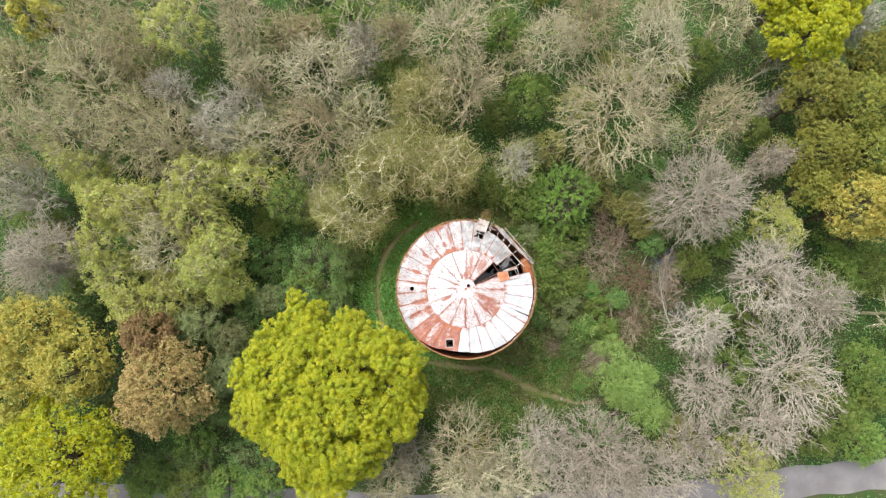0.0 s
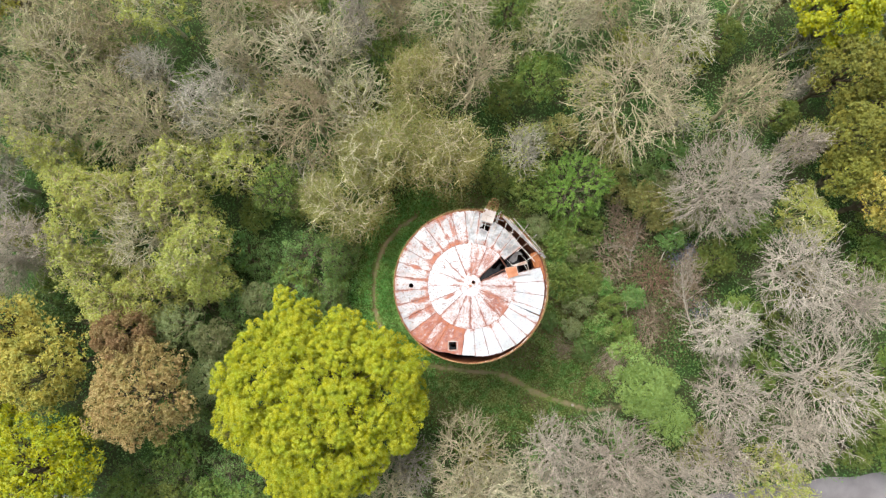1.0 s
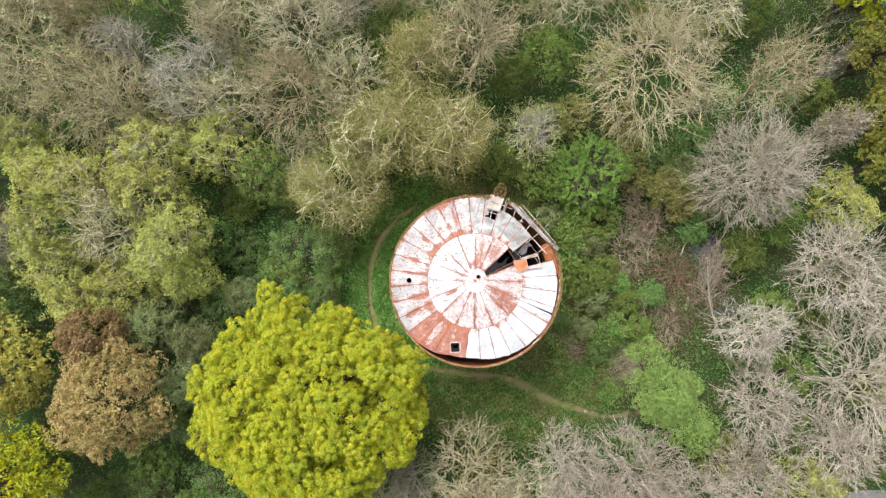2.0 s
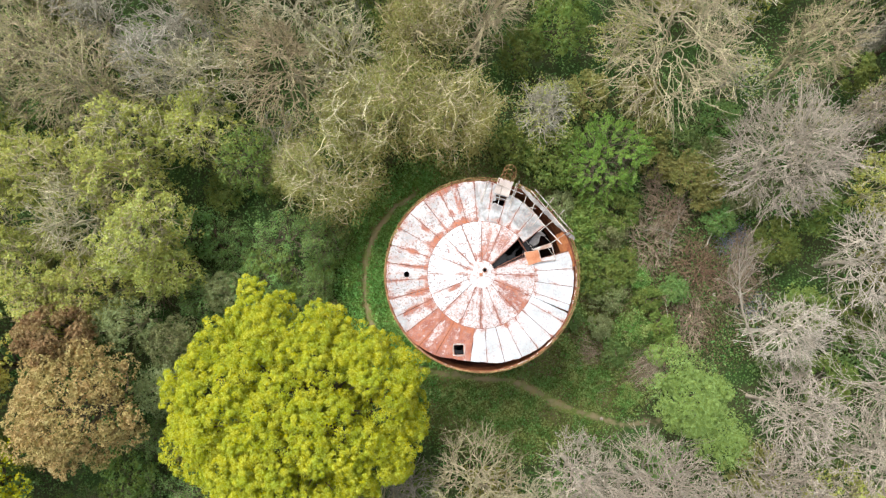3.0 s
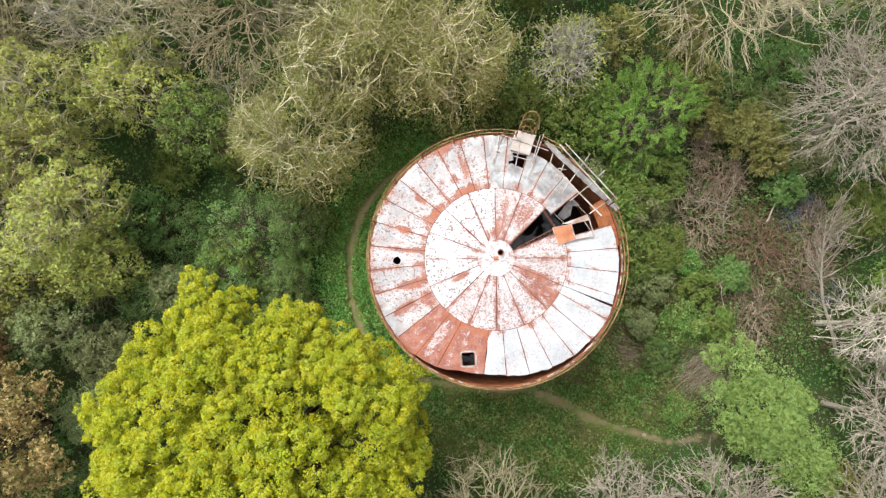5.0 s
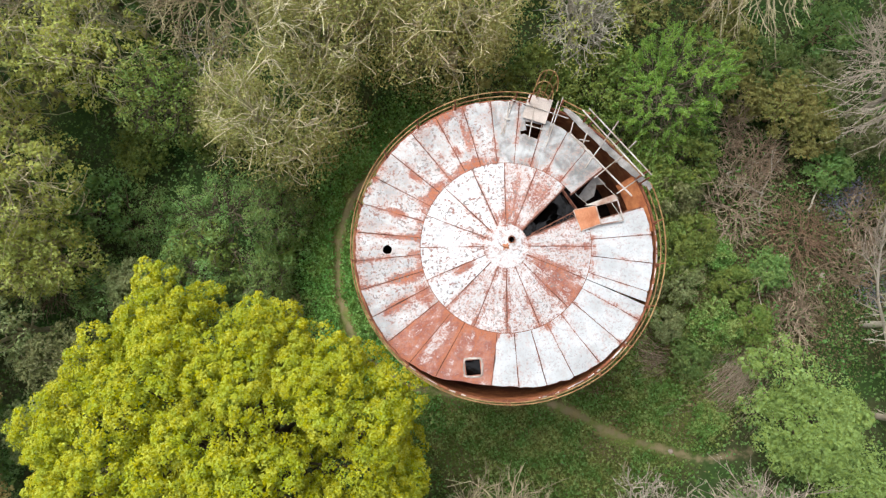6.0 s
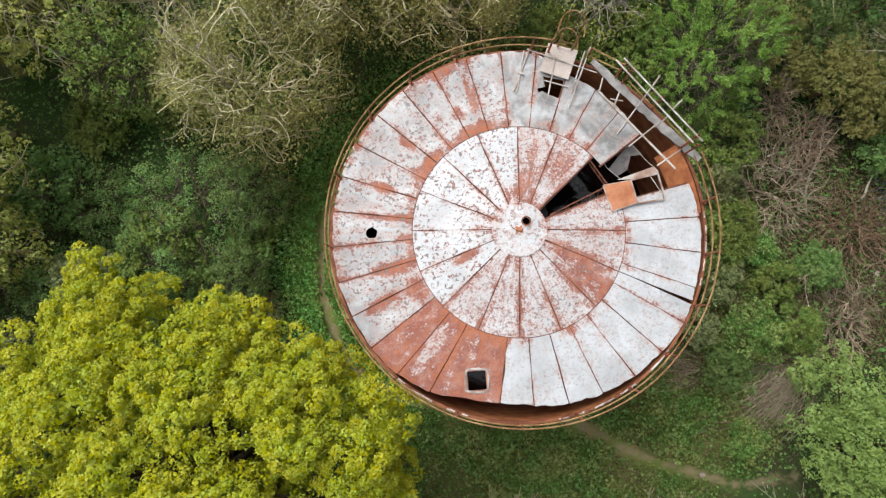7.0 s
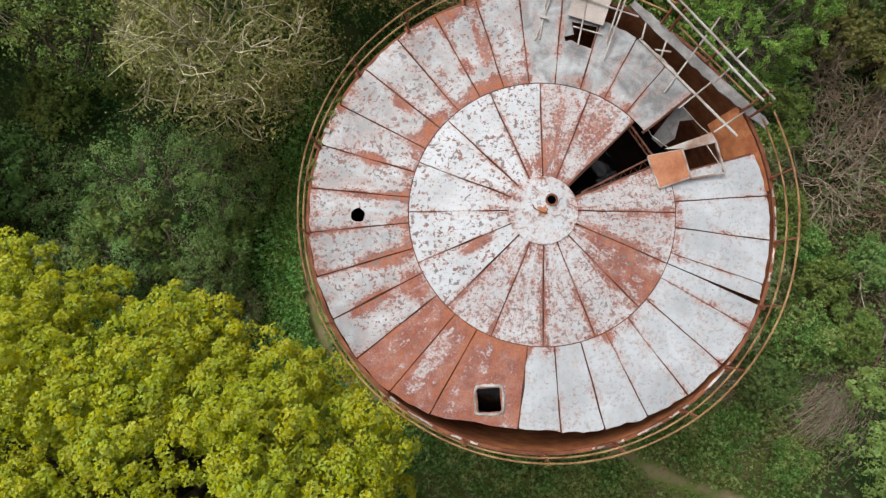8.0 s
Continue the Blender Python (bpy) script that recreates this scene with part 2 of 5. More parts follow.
def ground_material():
    m = Nodes("woodland_floor")
    co = m.coords()
    a, b = m.noise(co, 0.35, 5.0), m.noise(co, 6.0, 6.0, 0.65)
    c = m.mix(m.ramp(a, 0.4, 0.6), (0.045, 0.085, 0.025), (0.07, 0.08, 0.035))
    c = m.vary(c, val=m.math("MULTIPLY_ADD", b, 1.2, 0.4))
    grass = m.node("ShaderNodeAttribute", attribute_name="grass").outputs["Fac"]
    c = m.mix(m.math("MULTIPLY", grass, m.ramp(b, 0.2, 0.6, 0.6, 1.0)), c, m.mix(m.ramp(m.noise(co, 1.2, 5.0), 0.4, 0.65), (0.15, 0.20, 0.05), (0.26, 0.22, 0.10)))
    trail = m.node("ShaderNodeAttribute", attribute_name="trail").outputs["Fac"]
    worn = m.ramp(m.math("ADD", trail, m.math("MULTIPLY_ADD", m.noise(co, 1.6, 7.0, 0.68), 2.3, -1.2)), 0.35, 0.95)
    earth = m.mix(m.noise(co, 5.0, 5.0), (0.20, 0.165, 0.10), (0.32, 0.25, 0.16))
    c = m.mix(m.math("MULTIPLY", worn, 0.75), c, earth)
    return m.done(m.surface(c, 0.95, height=b, depth=0.06, specular=0.1))


def asphalt_material():
    m = Nodes("worn_asphalt")
    co = m.coords()
    fine, big = m.noise(co, 40.0, 3.0), m.noise(co, 0.5, 5.0)
    c = m.mix(m.ramp(big, 0.35, 0.65), (0.165, 0.152, 0.156), (0.215, 0.203, 0.205))
    return m.done(m.surface(m.vary(c, val=m.math("MULTIPLY_ADD", fine, 0.5, 0.75)), 0.85, height=fine, depth=0.004))


def water_material():
    m = Nodes("dark_still_water")
    scum = m.noise(m.coords(), 1.2, 5.0)
    c = m.mix(m.ramp(scum, 0.55, 0.7), (0.006, 0.006, 0.007), (0.02, 0.018, 0.016))
    return m.done(m.surface(c, 0.06, height=m.noise(m.coords(), 2.0, 2.0), depth=0.01, specular=0.5))


GROUND, ASPHALT, WATER = ground_material(), asphalt_material(), water_material()


# ---- mesh helpers ----
def fast_mesh(name, verts, faces):
    """A mesh from arrays of vertices (n, 3) and of faces, all with the same number of corners."""
    me = bpy.data.meshes.new(name)
    verts, faces = np.ascontiguousarray(verts, np.float32), np.ascontiguousarray(faces, np.int32)
    n, k = faces.shape
    me.vertices.add(len(verts))
    me.vertices.foreach_set("co", verts.ravel())
    me.loops.add(n * k)
    me.loops.foreach_set("vertex_index", faces.ravel())
    me.polygons.add(n)
    me.polygons.foreach_set("loop_start", np.arange(0, n * k, k, dtype=np.int32))
    me.update(calc_edges=True)
    return me


def mesh_part(name, me, material, parent=None, label=""):
    """Links a mesh as one object, under its thing if it has one."""
    me.materials.append(material)
    ob = new(name, me)
    ob.parent = parent
    return tagged(ob, label)


def part(name, bm, material, parent=None, label=""):
    me = bpy.data.meshes.new(name)
    bmesh.ops.recalc_face_normals(bm, faces=bm.faces)
    bm.to_mesh(me)
    bm.free()
    return mesh_part(name, me, material, parent, label)


def thing(name, place, label, category, group=""):
    ob = new(name)
    ob.empty_display_size = 0.3
    ob.matrix_basis = place if isinstance(place, Matrix) else Matrix.Translation(place)
    return tagged(ob, label, category, group)


def unit(v):
    return v / np.maximum(np.linalg.norm(v, axis=-1, keepdims=True), 1e-9)


def tubes(points, radii, sides):
    """Tapered tubes round polylines: points (n, k, 3), radii (n, k)."""
    n, k, _ = points.shape
    tan = unit(np.gradient(points, axis=1))
    ref = np.where(np.abs(tan[..., 2:3]) > 0.9, np.array([1.0, 0, 0]), np.array([0, 0, 1.0]))
    a = unit(np.cross(tan, ref))
    b = np.cross(tan, a)
    ang = np.arange(sides) * 2 * np.pi / sides
    ringed = points[:, :, None] + radii[:, :, None, None] * (a[:, :, None] * np.cos(ang)[:, None] + b[:, :, None] * np.sin(ang)[:, None])
    verts = ringed.reshape(-1, 3)
    i = np.arange(n)[:, None, None] * k * sides + np.arange(k - 1)[None, :, None] * sides
    s = np.arange(sides)[None, None, :]
    t = (s + 1) % sides
    faces = np.stack(np.broadcast_arrays(i + s, i + t, i + sides + t, i + sides + s), -1).reshape(-1, 4)
    return verts, faces


def joined(pieces):
    """Several (verts, faces) as one."""
    at, vs, fs = 0, [], []
    for v, f in pieces:
        vs.append(v)
        fs.append(f + at)
        at += len(v)
    return np.concatenate(vs), np.concatenate(fs)


def leaf_blades(rng, centres, normals, size, tilt=0.7):
    """Small three-cornered leaves round the given places."""
    n = len(centres)
    nor = unit(normals + rng.normal(0, tilt, (n, 3)))
    a = unit(np.cross(nor, rng.normal(0, 1, (n, 3))))
    b = np.cross(nor, a)
    s = size * rng.uniform(0.6, 1.35, (n, 1))
    v = np.stack([centres - a * s, centres + a * s * rng.uniform(0.3, 0.9, (n, 1)) + b * s * 0.85, centres + a * s * rng.uniform(0.3, 0.9, (n, 1)) - b * s * 0.85], 1)
    return v.reshape(-1, 3), np.arange(3 * n).reshape(-1, 3)


def ball_points(rng, n, up=-1.0):
    """Directions spread over a ball, none lower than up."""
    z = rng.uniform(up, 1, n)
    a = rng.uniform(0, 2 * np.pi, n)
    q = np.sqrt(1 - z * z)
    return np.stack([q * np.cos(a), q * np.sin(a), z], 1)


def grow(rng, start, way, length, k, wiggle, lift):
    """Bent polylines of k points from arrays of starts, directions and lengths."""
    pts, d = [start], way
    for _ in range(k - 1):
        pts.append(pts[-1] + d * (length / (k - 1))[:, None])
        d = unit(d + rng.normal(0, wiggle, d.shape) + np.array([0, 0, lift]))
    return np.stack(pts, 1)


def dome_nodes(rng, count, reach, low, jitter):
    """Places spread evenly over a dome of unit size, those low on its sides too."""
    i = np.arange(count) + 0.5
    z = 1 - i / count * (1 - low) + rng.normal(0, 0.6 / math.sqrt(count), count) * 0.5
    z = np.clip(z, low, 1)
    a = i * 2.39996 + rng.uniform(0, 6.28) + rng.normal(0, 1.2 / math.sqrt(count), count)
    q = np.sqrt(1 - z * z)
    return np.stack([q * np.cos(a), q * np.sin(a), z], 1) * (reach * (1 + np.clip(rng.normal(0, jitter, count), -0.4, 1.3 * jitter)))[:, None]


def branch_out(rng, parents, radii, ends, k, wiggle, low):
    """Bent branches to the given ends, each from the parent whose tip lies nearest."""
    tips = unit(parents[:, -1] - parents[:, -1].mean(0) * 0.0 - np.array([0, 0, parents[:, 0, 2].mean()]))
    way = unit(ends - np.array([0, 0, parents[:, 0, 2].mean()]))
    near = way @ tips.T + rng.normal(0, 0.05, (len(ends), len(tips)))
    which = near.argmax(1)
    n = parents.shape[1]
    f = rng.uniform(low, 1.0, len(ends)) * (n - 1)
    i = np.minimum(f.astype(int), n - 2)
    u = (f - i)[:, None]
    start = parents[which, i] * (1 - u) + parents[which, i + 1] * u
    lead = unit(parents[which, i + 1] - parents[which, i])
    r0 = radii[which, i] * (1 - u[:, 0]) + radii[which, i + 1] * u[:, 0]
    span = np.linalg.norm(ends - start, axis=1)[:, None]
    bend = start + lead * span * 0.45
    t = np.linspace(0, 1, k)[None, :, None]
    line = start[:, None] * (1 - t) ** 2 + bend[:, None] * 2 * t * (1 - t) + ends[:, None] * t ** 2
    shake = np.cumsum(rng.normal(0, wiggle, line.shape), axis=1) * span[:, None] / k
    return line + shake * (t > 0), r0


def spray_out(rng, parents, radii, count, length, spread, k, wiggle, low, hub):
    """Bent side branches that fan forwards and outwards from the outer part of their parents."""
    which = np.arange(count) % len(parents)
    n = parents.shape[1]
    f = np.clip(rng.uniform(low, 1.1, count), 0, 1) * (n - 1)
    i = np.minimum(f.astype(int), n - 2)
    u = (f - i)[:, None]
    start = parents[which, i] * (1 - u) + parents[which, i + 1] * u
    lead = unit(parents[which, i + 1] - parents[which, i])
    r0 = radii[which, i] * (1 - u[:, 0]) + radii[which, i + 1] * u[:, 0]
    way = unit(lead * 0.9 + unit(start - hub) * 0.5 + rng.normal(0, spread, (count, 3)))
    return grow(rng, start, way, length * rng.uniform(0.45, 1.3, count), k, wiggle, 0.06), r0


def skeleton_of(rng, tall, wide, trunk_radius, counts=(8, 36, 130, 420, 1100), fork=0.3, wiggle=0.26, low=-0.5, mid=0.56, fine=1.0):
    """The levels of a tree: trunk, limbs, boughs, branches, twigs, twig ends; each (points, radii). The outer levels fan out from the ends of the one before."""
    trunk = grow(rng, np.zeros((1, 3)), np.array([[0, 0, 1.0]]), np.array([tall * fork]), 6, 0.05, 0.1)
    levels = [(trunk, np.array([[1.0, 0.9, 0.8, 0.68, 0.5, 0.22]]) * trunk_radius)]
    squash = rng.uniform(0.84, 1.12)
    axes = np.array([wide * squash, wide / squash, tall * (1 - mid)])
    hub = np.array([0, 0, tall * mid * 0.7])
    lumps, push = ball_points(rng, 12, -0.2), rng.uniform(-0.45, 0.3, 12)
    for step, count in enumerate((*counts, int(counts[-1] * fine))):
        k = (8, 8, 7, 6, 3, 2)[step] if wiggle > 0.4 else (8, 6, 5, 4, 2, 2)[step]
        if step < 4:
            reach, jitter = ((0.42, 0.15), (0.62, 0.17), (0.77, 0.16), (0.88, 0.15))[step]
            ends = dome_nodes(rng, count, reach, low, jitter)
            ends *= 1 + (np.exp(7 * (unit(ends) @ lumps.T - 1)) @ push)[:, None]
            ends = ends * axes + np.array([0, 0, tall * mid])
            line, r0 = branch_out(rng, *levels[-1], ends, k, wiggle * (0.9, 1.2, 1.1, 0.9)[step], (0.7, 0.5, 0.5, 0.5)[step])
        else:
            line, r0 = spray_out(rng, *levels[-1], count, (0.3, 0.17)[step - 4] * wide ** 0.6, (0.36, 0.42)[step - 4], k, wiggle * 0.9, (0.25, 0.2)[step - 4], hub)
            line[..., 2] = np.maximum(line[..., 2], 0.03)
        r0 = np.minimum(r0 * 0.75, (1, 0.06, 0.038, 0.026, 0.016, 0.011)[step])
        levels.append((line, np.maximum(r0[:, None] * np.linspace(1, (0.18, 0.25, 0.35, 0.5, 0.6, 0.6)[step], k), 0.006)))
    return levels


def tree_wood(rng, base, levels, bark, twig_floor=0.014, stems=False, stout=1.0):
    """Trunk, branches and twigs as the parts of a tree."""
    (trunk, tr), (limbs, lr) = levels[:2]
    if stems:
        for p, r in zip(limbs, lr):
            mesh_part("stem", fast_mesh("stem", *tubes(p[None], r[None], 5)), bark, base)
    else:
        mesh_part("trunk", fast_mesh("trunk", *tubes(trunk, tr, 8)), bark, base)
        for p, r in zip(limbs, lr):
            mesh_part("limb", fast_mesh("limb", *tubes(p[None], r[None], 5)), bark, base)
    rest = []
    for i, (p, r) in enumerate(levels[2:]):
        left = len(levels) - 3 - i
        floor = twig_floor * (0.8, 1.1, 1.5, 2.0 * min(stout, 1), 2.6 * min(stout, 1))[min(left, 4)]
        rest.append(tubes(p, np.maximum(r * (stout if left > 2 else 1.0), floor * np.linspace(1.15, 0.75, p.shape[1])), 4 if i == 0 else 3))
    mesh_part("crown", fast_mesh("crown", *joined(rest)), bark, base)


def bare_tree(name, label, x, y, wide, tall, bark, seed, counts=(8, 36, 130, 420, 1100), leaves=None, per_tip=0.0, leaf=0.07, loose_by=0.1, group="", twig_floor=0.014, sink=0.0, stout=1.15, tuft=0.0, **habit):
    """A leafless or budding tree: every twig is a tapered tube; buds or young leaves sit round the twig ends."""
    rng = np.random.default_rng(seed)
    base = thing(name, (x, y, 0), label, "tree", group)
    levels = skeleton_of(rng, tall, wide, 0.016 * tall + 0.03, counts, **habit)
    tree_wood(rng, base, levels, bark, twig_floor, habit.get("fork", 1) < 0.1, stout)
    if leaves and per_tip:
        twig = levels[5][0]
        if tuft:
            ends = levels[4][0][:, -1] + rng.normal(0, 0.12, (len(levels[4][0]), 3)) - np.array([0, 0, sink])
            d = ball_points(rng, len(ends) * int(per_tip), -0.3).reshape(len(ends), -1, 3)
            p = ends[:, None] + d * (tuft * rng.uniform(0.55, 1.35, (len(ends), 1)) * rng.uniform(0.5, 1.0, d.shape[:2]))[..., None]
            mesh_part("foliage", fast_mesh("foliage", *leaf_blades(rng, p.reshape(-1, 3), (d * 0.7 + np.array([0, 0, 0.7])).reshape(-1, 3), leaf, 0.5)), leaves, base)
            return base
        pick = rng.integers(0, len(twig), int(len(twig) * per_tip))
        t = rng.uniform(0.2, 1.1, (len(pick), 1))
        p = twig[pick, 0] * (1 - t) + twig[pick, -1] * t
        p += rng.normal(0, loose_by, p.shape) - np.array([0, 0, sink])
        mesh_part("foliage", fast_mesh("foliage", *leaf_blades(rng, p, np.tile([0, 0, 1.2], (len(p), 1)), leaf, 0.8)), leaves, base)
    return base


def lobes_of(rng, wide, low, tall, count, size):
    """Centres and radii of the boughs that make up a crown: spread over the upper part of a rounded body."""
    i = np.arange(count) + 0.5
    z = np.clip(1 - i / count * 1.15 + rng.normal(0, 0.2 / math.sqrt(count), count), -1, 1)
    a = i * 2.39996 + rng.uniform(0, 6.28) + rng.normal(0, 0.6 / math.sqrt(count), count)
    q = np.sqrt(np.maximum(1 - z * z, 0.0))
    jit = rng.uniform(0.80, 1.06, count) * (1 + 0.07 * np.sin(3 * a + rng.uniform(0, 6.28)) + 0.05 * np.sin(5 * a + rng.uniform(0, 6.28)))
    mid, half = low + (tall - low) * 0.45, (tall - low) * 0.55
    rad = size * wide * rng.uniform(0.75, 1.25, count)
    c = np.stack([q * np.cos(a) * (wide - rad * 0.8) * jit, q * np.sin(a) * (wide - rad * 0.8) * jit, mid + z * (half - rad * 0.7)], 1)
    return c, rad


def foliage_of(rng, centres, radii, clumps, clump_size, per_clump, leaf, tilt=0.75):
    """Leaves in small clumps over the upper side of every bough."""
    n = len(centres)
    d = ball_points(rng, n * clumps, -0.35).reshape(n, clumps, 3)
    cr = radii[:, None] * clump_size * rng.uniform(0.7, 1.3, (n, clumps))
    cc = centres[:, None] + d * (radii[:, None] * rng.uniform(0.78, 1.02, (n, clumps)))[..., None] * np.array([1, 1, 0.85])
    cc, cr = cc.reshape(-1, 3), cr.reshape(-1)
    e = ball_points(rng, len(cc) * per_clump, -0.5).reshape(len(cc), per_clump, 3)
    p = cc[:, None] + e * (cr[:, None] * rng.uniform(0.55, 1.05, (len(cc), per_clump)))[..., None]
    nor = e * 0.6 + np.array([0, 0, 0.9])
    return leaf_blades(rng, p.reshape(-1, 3), nor.reshape(-1, 3), leaf, tilt)


def headed_foliage(rng, centres, radii, subs, sub_size, per_sub, leaf, tilt=0.45):
    """Rounded heads of leaf, each of smaller heads whose leaves lie like scales, over a loose dark core."""
    n = len(centres)
    i = np.arange(subs) + 0.5
    z = 1 - i / subs * 1.25
    q = np.sqrt(np.maximum(1 - z * z, 0))
    a = i * 2.39996 + rng.uniform(0, 6.28, (n, 1))
    d = np.stack([q * np.cos(a), q * np.sin(a), np.broadcast_to(z, a.shape)], -1) + rng.normal(0, 0.13, (n, subs, 3))
    sr = radii[:, None] * sub_size * rng.uniform(0.72, 1.25, (n, subs))
    sc = centres[:, None] + unit(d) * (radii[:, None] * rng.uniform(0.68, 0.96, (n, subs)))[..., None] * np.array([1, 1, 0.9])
    sc, sr, out = sc.reshape(-1, 3), sr.reshape(-1), unit(d).reshape(-1, 3)
    e = unit(ball_points(rng, len(sc) * per_sub).reshape(len(sc), per_sub, 3) + out[:, None] * 0.55 + np.array([0, 0, 0.35]))
    lump = 1 + 0.16 * np.sin(e[..., 0] * 9 + sc[:, None, 1] * 3) * np.sin(e[..., 1] * 9 + sc[:, None, 0] * 3)
    p = sc[:, None] + e * (sr[:, None] * lump * rng.uniform(0.72, 1.04, (len(sc), per_sub)))[..., None]
    outer = leaf_blades(rng, p.reshape(-1, 3), (e * 0.9 + np.array([0, 0, 0.45])).reshape(-1, 3), leaf, tilt)
    core = ball_points(rng, n * subs * 4, -0.3).reshape(n, subs * 4, 3)
    p = centres[:, None] + core * (radii[:, None] * rng.uniform(0.15, 0.5, (n, subs * 4)))[..., None]
    inner = leaf_blades(rng, p.reshape(-1, 3), core.reshape(-1, 3), leaf * 2.0, 0.6)
    return joined([outer, inner])


def leafy_tree(name, label, x, y, wide, tall, leaves, bark, seed, low=0.35, count=16, size=0.36, clumps=12, clump_size=0.42, per_clump=34, leaf=0.11, group="", tilt=0.65, extra=(), inner=0, headed=True, taper=0.0):
    """A tree in leaf: trunk, limbs and a crown of boughs, clumps and single leaves."""
    rng = np.random.default_rng(seed)
    base = thing(name, (x, y, 0), label, "tree" if tall > 5.2 else "shrub", group)
    c, r = lobes_of(rng, wide, low * tall, tall, count, size)
    if inner:
        ci, ri = lobes_of(rng, wide * 0.72, low * tall, tall * 0.86, inner, size)
        c, r = np.vstack([c, ci]), np.append(r, ri)
    if taper:
        c[:, 0] *= 1 - taper * np.clip((-0.3 * wide - c[:, 1]) / (0.6 * wide), 0, 1)
    for ex, ey, ez, er in extra:
        c, r = np.vstack([c, [(ex, ey, ez)]]), np.append(r, er)
    trunk = grow(rng, np.zeros((1, 3)), np.array([[0, 0, 1.0]]), np.array([tall * 0.5]), 6, 0.04, 0.1)
    tr = 0.02 * tall + 0.02
    s = np.linspace(0, 1, 5)[None, :, None]
    start = trunk[0, rng.integers(2, 6, len(c))][:, None]
    bend = np.sin(s * np.pi) * rng.normal(0, 0.12 * wide, (len(c), 1, 3)) * 0.5
    limbs = start * (1 - s) + c[:, None] * s + bend
    wood = [tubes(trunk, np.linspace(tr, tr * 0.5, 6)[None], 8), tubes(limbs, np.linspace(tr * 0.45, 0.02, 5)[None].repeat(len(c), 0), 5)]
    mesh_part("trunk", fast_mesh("trunk", *joined(wood)), bark, base)
    make = headed_foliage if headed else foliage_of
    mesh_part("foliage", fast_mesh("foliage", *make(rng, c, r, clumps, clump_size, per_clump, leaf, tilt)), leaves, base)
    return base


# ---- ground ----
TRAIL = [(-2.6, 8.9), (-4.1, 7.9), (-5.7, 6.0), (-6.4, 3.9), (-6.5, 1.0), (-6.1, -0.9), (-4.9, -3.1), (-2.4, -4.6), (2.1, -5.3), (4.4, -5.4), (6.6, -6.2), (8.6, -7.4), (11.3, -8.2), (13.5, -8.8), (16.0, -8.4)]
TANK = (1.81, 1.9)
ROAD_HALF = 1.45
ROAD_X, ROAD_Y = (-70, -29, 0, 18, 26, 33, 42, 70), (-17.2, -17.7, -18.8, -18.4, -17.2, -16.2, -15.4, -13.6)


def trail_distance(x, y):
    best = np.full(np.shape(x), 99.0)
    for (ax, ay), (bx, by) in zip(TRAIL, TRAIL[1:]):
        ux, uy = bx - ax, by - ay
        t = np.clip(((x - ax) * ux + (y - ay) * uy) / (ux * ux + uy * uy), 0, 1)
        best = np.minimum(best, np.hypot(x - ax - t * ux, y - ay - t * uy))
    return best


def road_line(x):
    """The middle of the lane."""
    return (np.interp(x - 3, ROAD_X, ROAD_Y) + np.interp(x, ROAD_X, ROAD_Y) + np.interp(x + 3, ROAD_X, ROAD_Y)) / 3


def clearing(x, y):
    """1 in the grassy clearing round the tank, 0 in the wood."""
    d = np.hypot((x - 4.5) / 1.25, (y + 1.5))
    near = (10.0 - np.hypot(x - TANK[0], y - TANK[1])) / 1.5
    return np.clip(np.maximum((10.5 - d) / 3.0, near), 0, 1)


def build_ground():
    gx = np.concatenate([[-2500, -400, -120], np.arange(-60, -9, 1.0), np.arange(-9, 19, 0.3), np.arange(19, 60.1, 1.0), [120, 400, 2500]])
    gy = np.concatenate([[-2500, -400, -120], np.arange(-40, -12, 1.0), np.arange(-12, 12, 0.3), np.arange(12, 50.1, 1.0), [120, 400, 2500]])
    X, Y = np.meshgrid(gx, gy)
    inner = (np.abs(X) < 60) & (Y > -40) & (Y < 50)
    Z = 0.12 * np.sin(X * 0.31 + 1) * np.cos(Y * 0.27) + 0.05 * np.sin(X * 1.7) * np.sin(Y * 1.9 + 0.6)
    Z = Z * np.clip((np.abs(Y - road_line(X)) - 3) / 3, 0, 1) * np.clip((np.hypot(X - TANK[0], Y - TANK[1]) - 5.5) / 2, 0, 1)
    Z = np.where(inner, Z, 0.0)
    ny, nx = X.shape
    idx = np.arange(ny * nx).reshape(ny, nx)
    faces = np.stack([idx[:-1, :-1], idx[:-1, 1:], idx[1:, 1:], idx[1:, :-1]], -1).reshape(-1, 4)
    me = fast_mesh("ground", np.stack([X, Y, Z], -1).reshape(-1, 3), faces)
    trail = me.attributes.new("trail", "FLOAT", "POINT")
    trail.data.foreach_set("value", np.clip(1.0 - trail_distance(X, Y) / 0.5, 0, 1).ravel().astype(np.float32))
    grass = me.attributes.new("grass", "FLOAT", "POINT")
    grass.data.foreach_set("value", clearing(X, Y).ravel().astype(np.float32))
    ob = mesh_part("ground", me, GROUND)
    tagged(ob, "woodland floor of leaf litter, moss and grass with a trodden path", "ground", kind="structure")


build_ground()


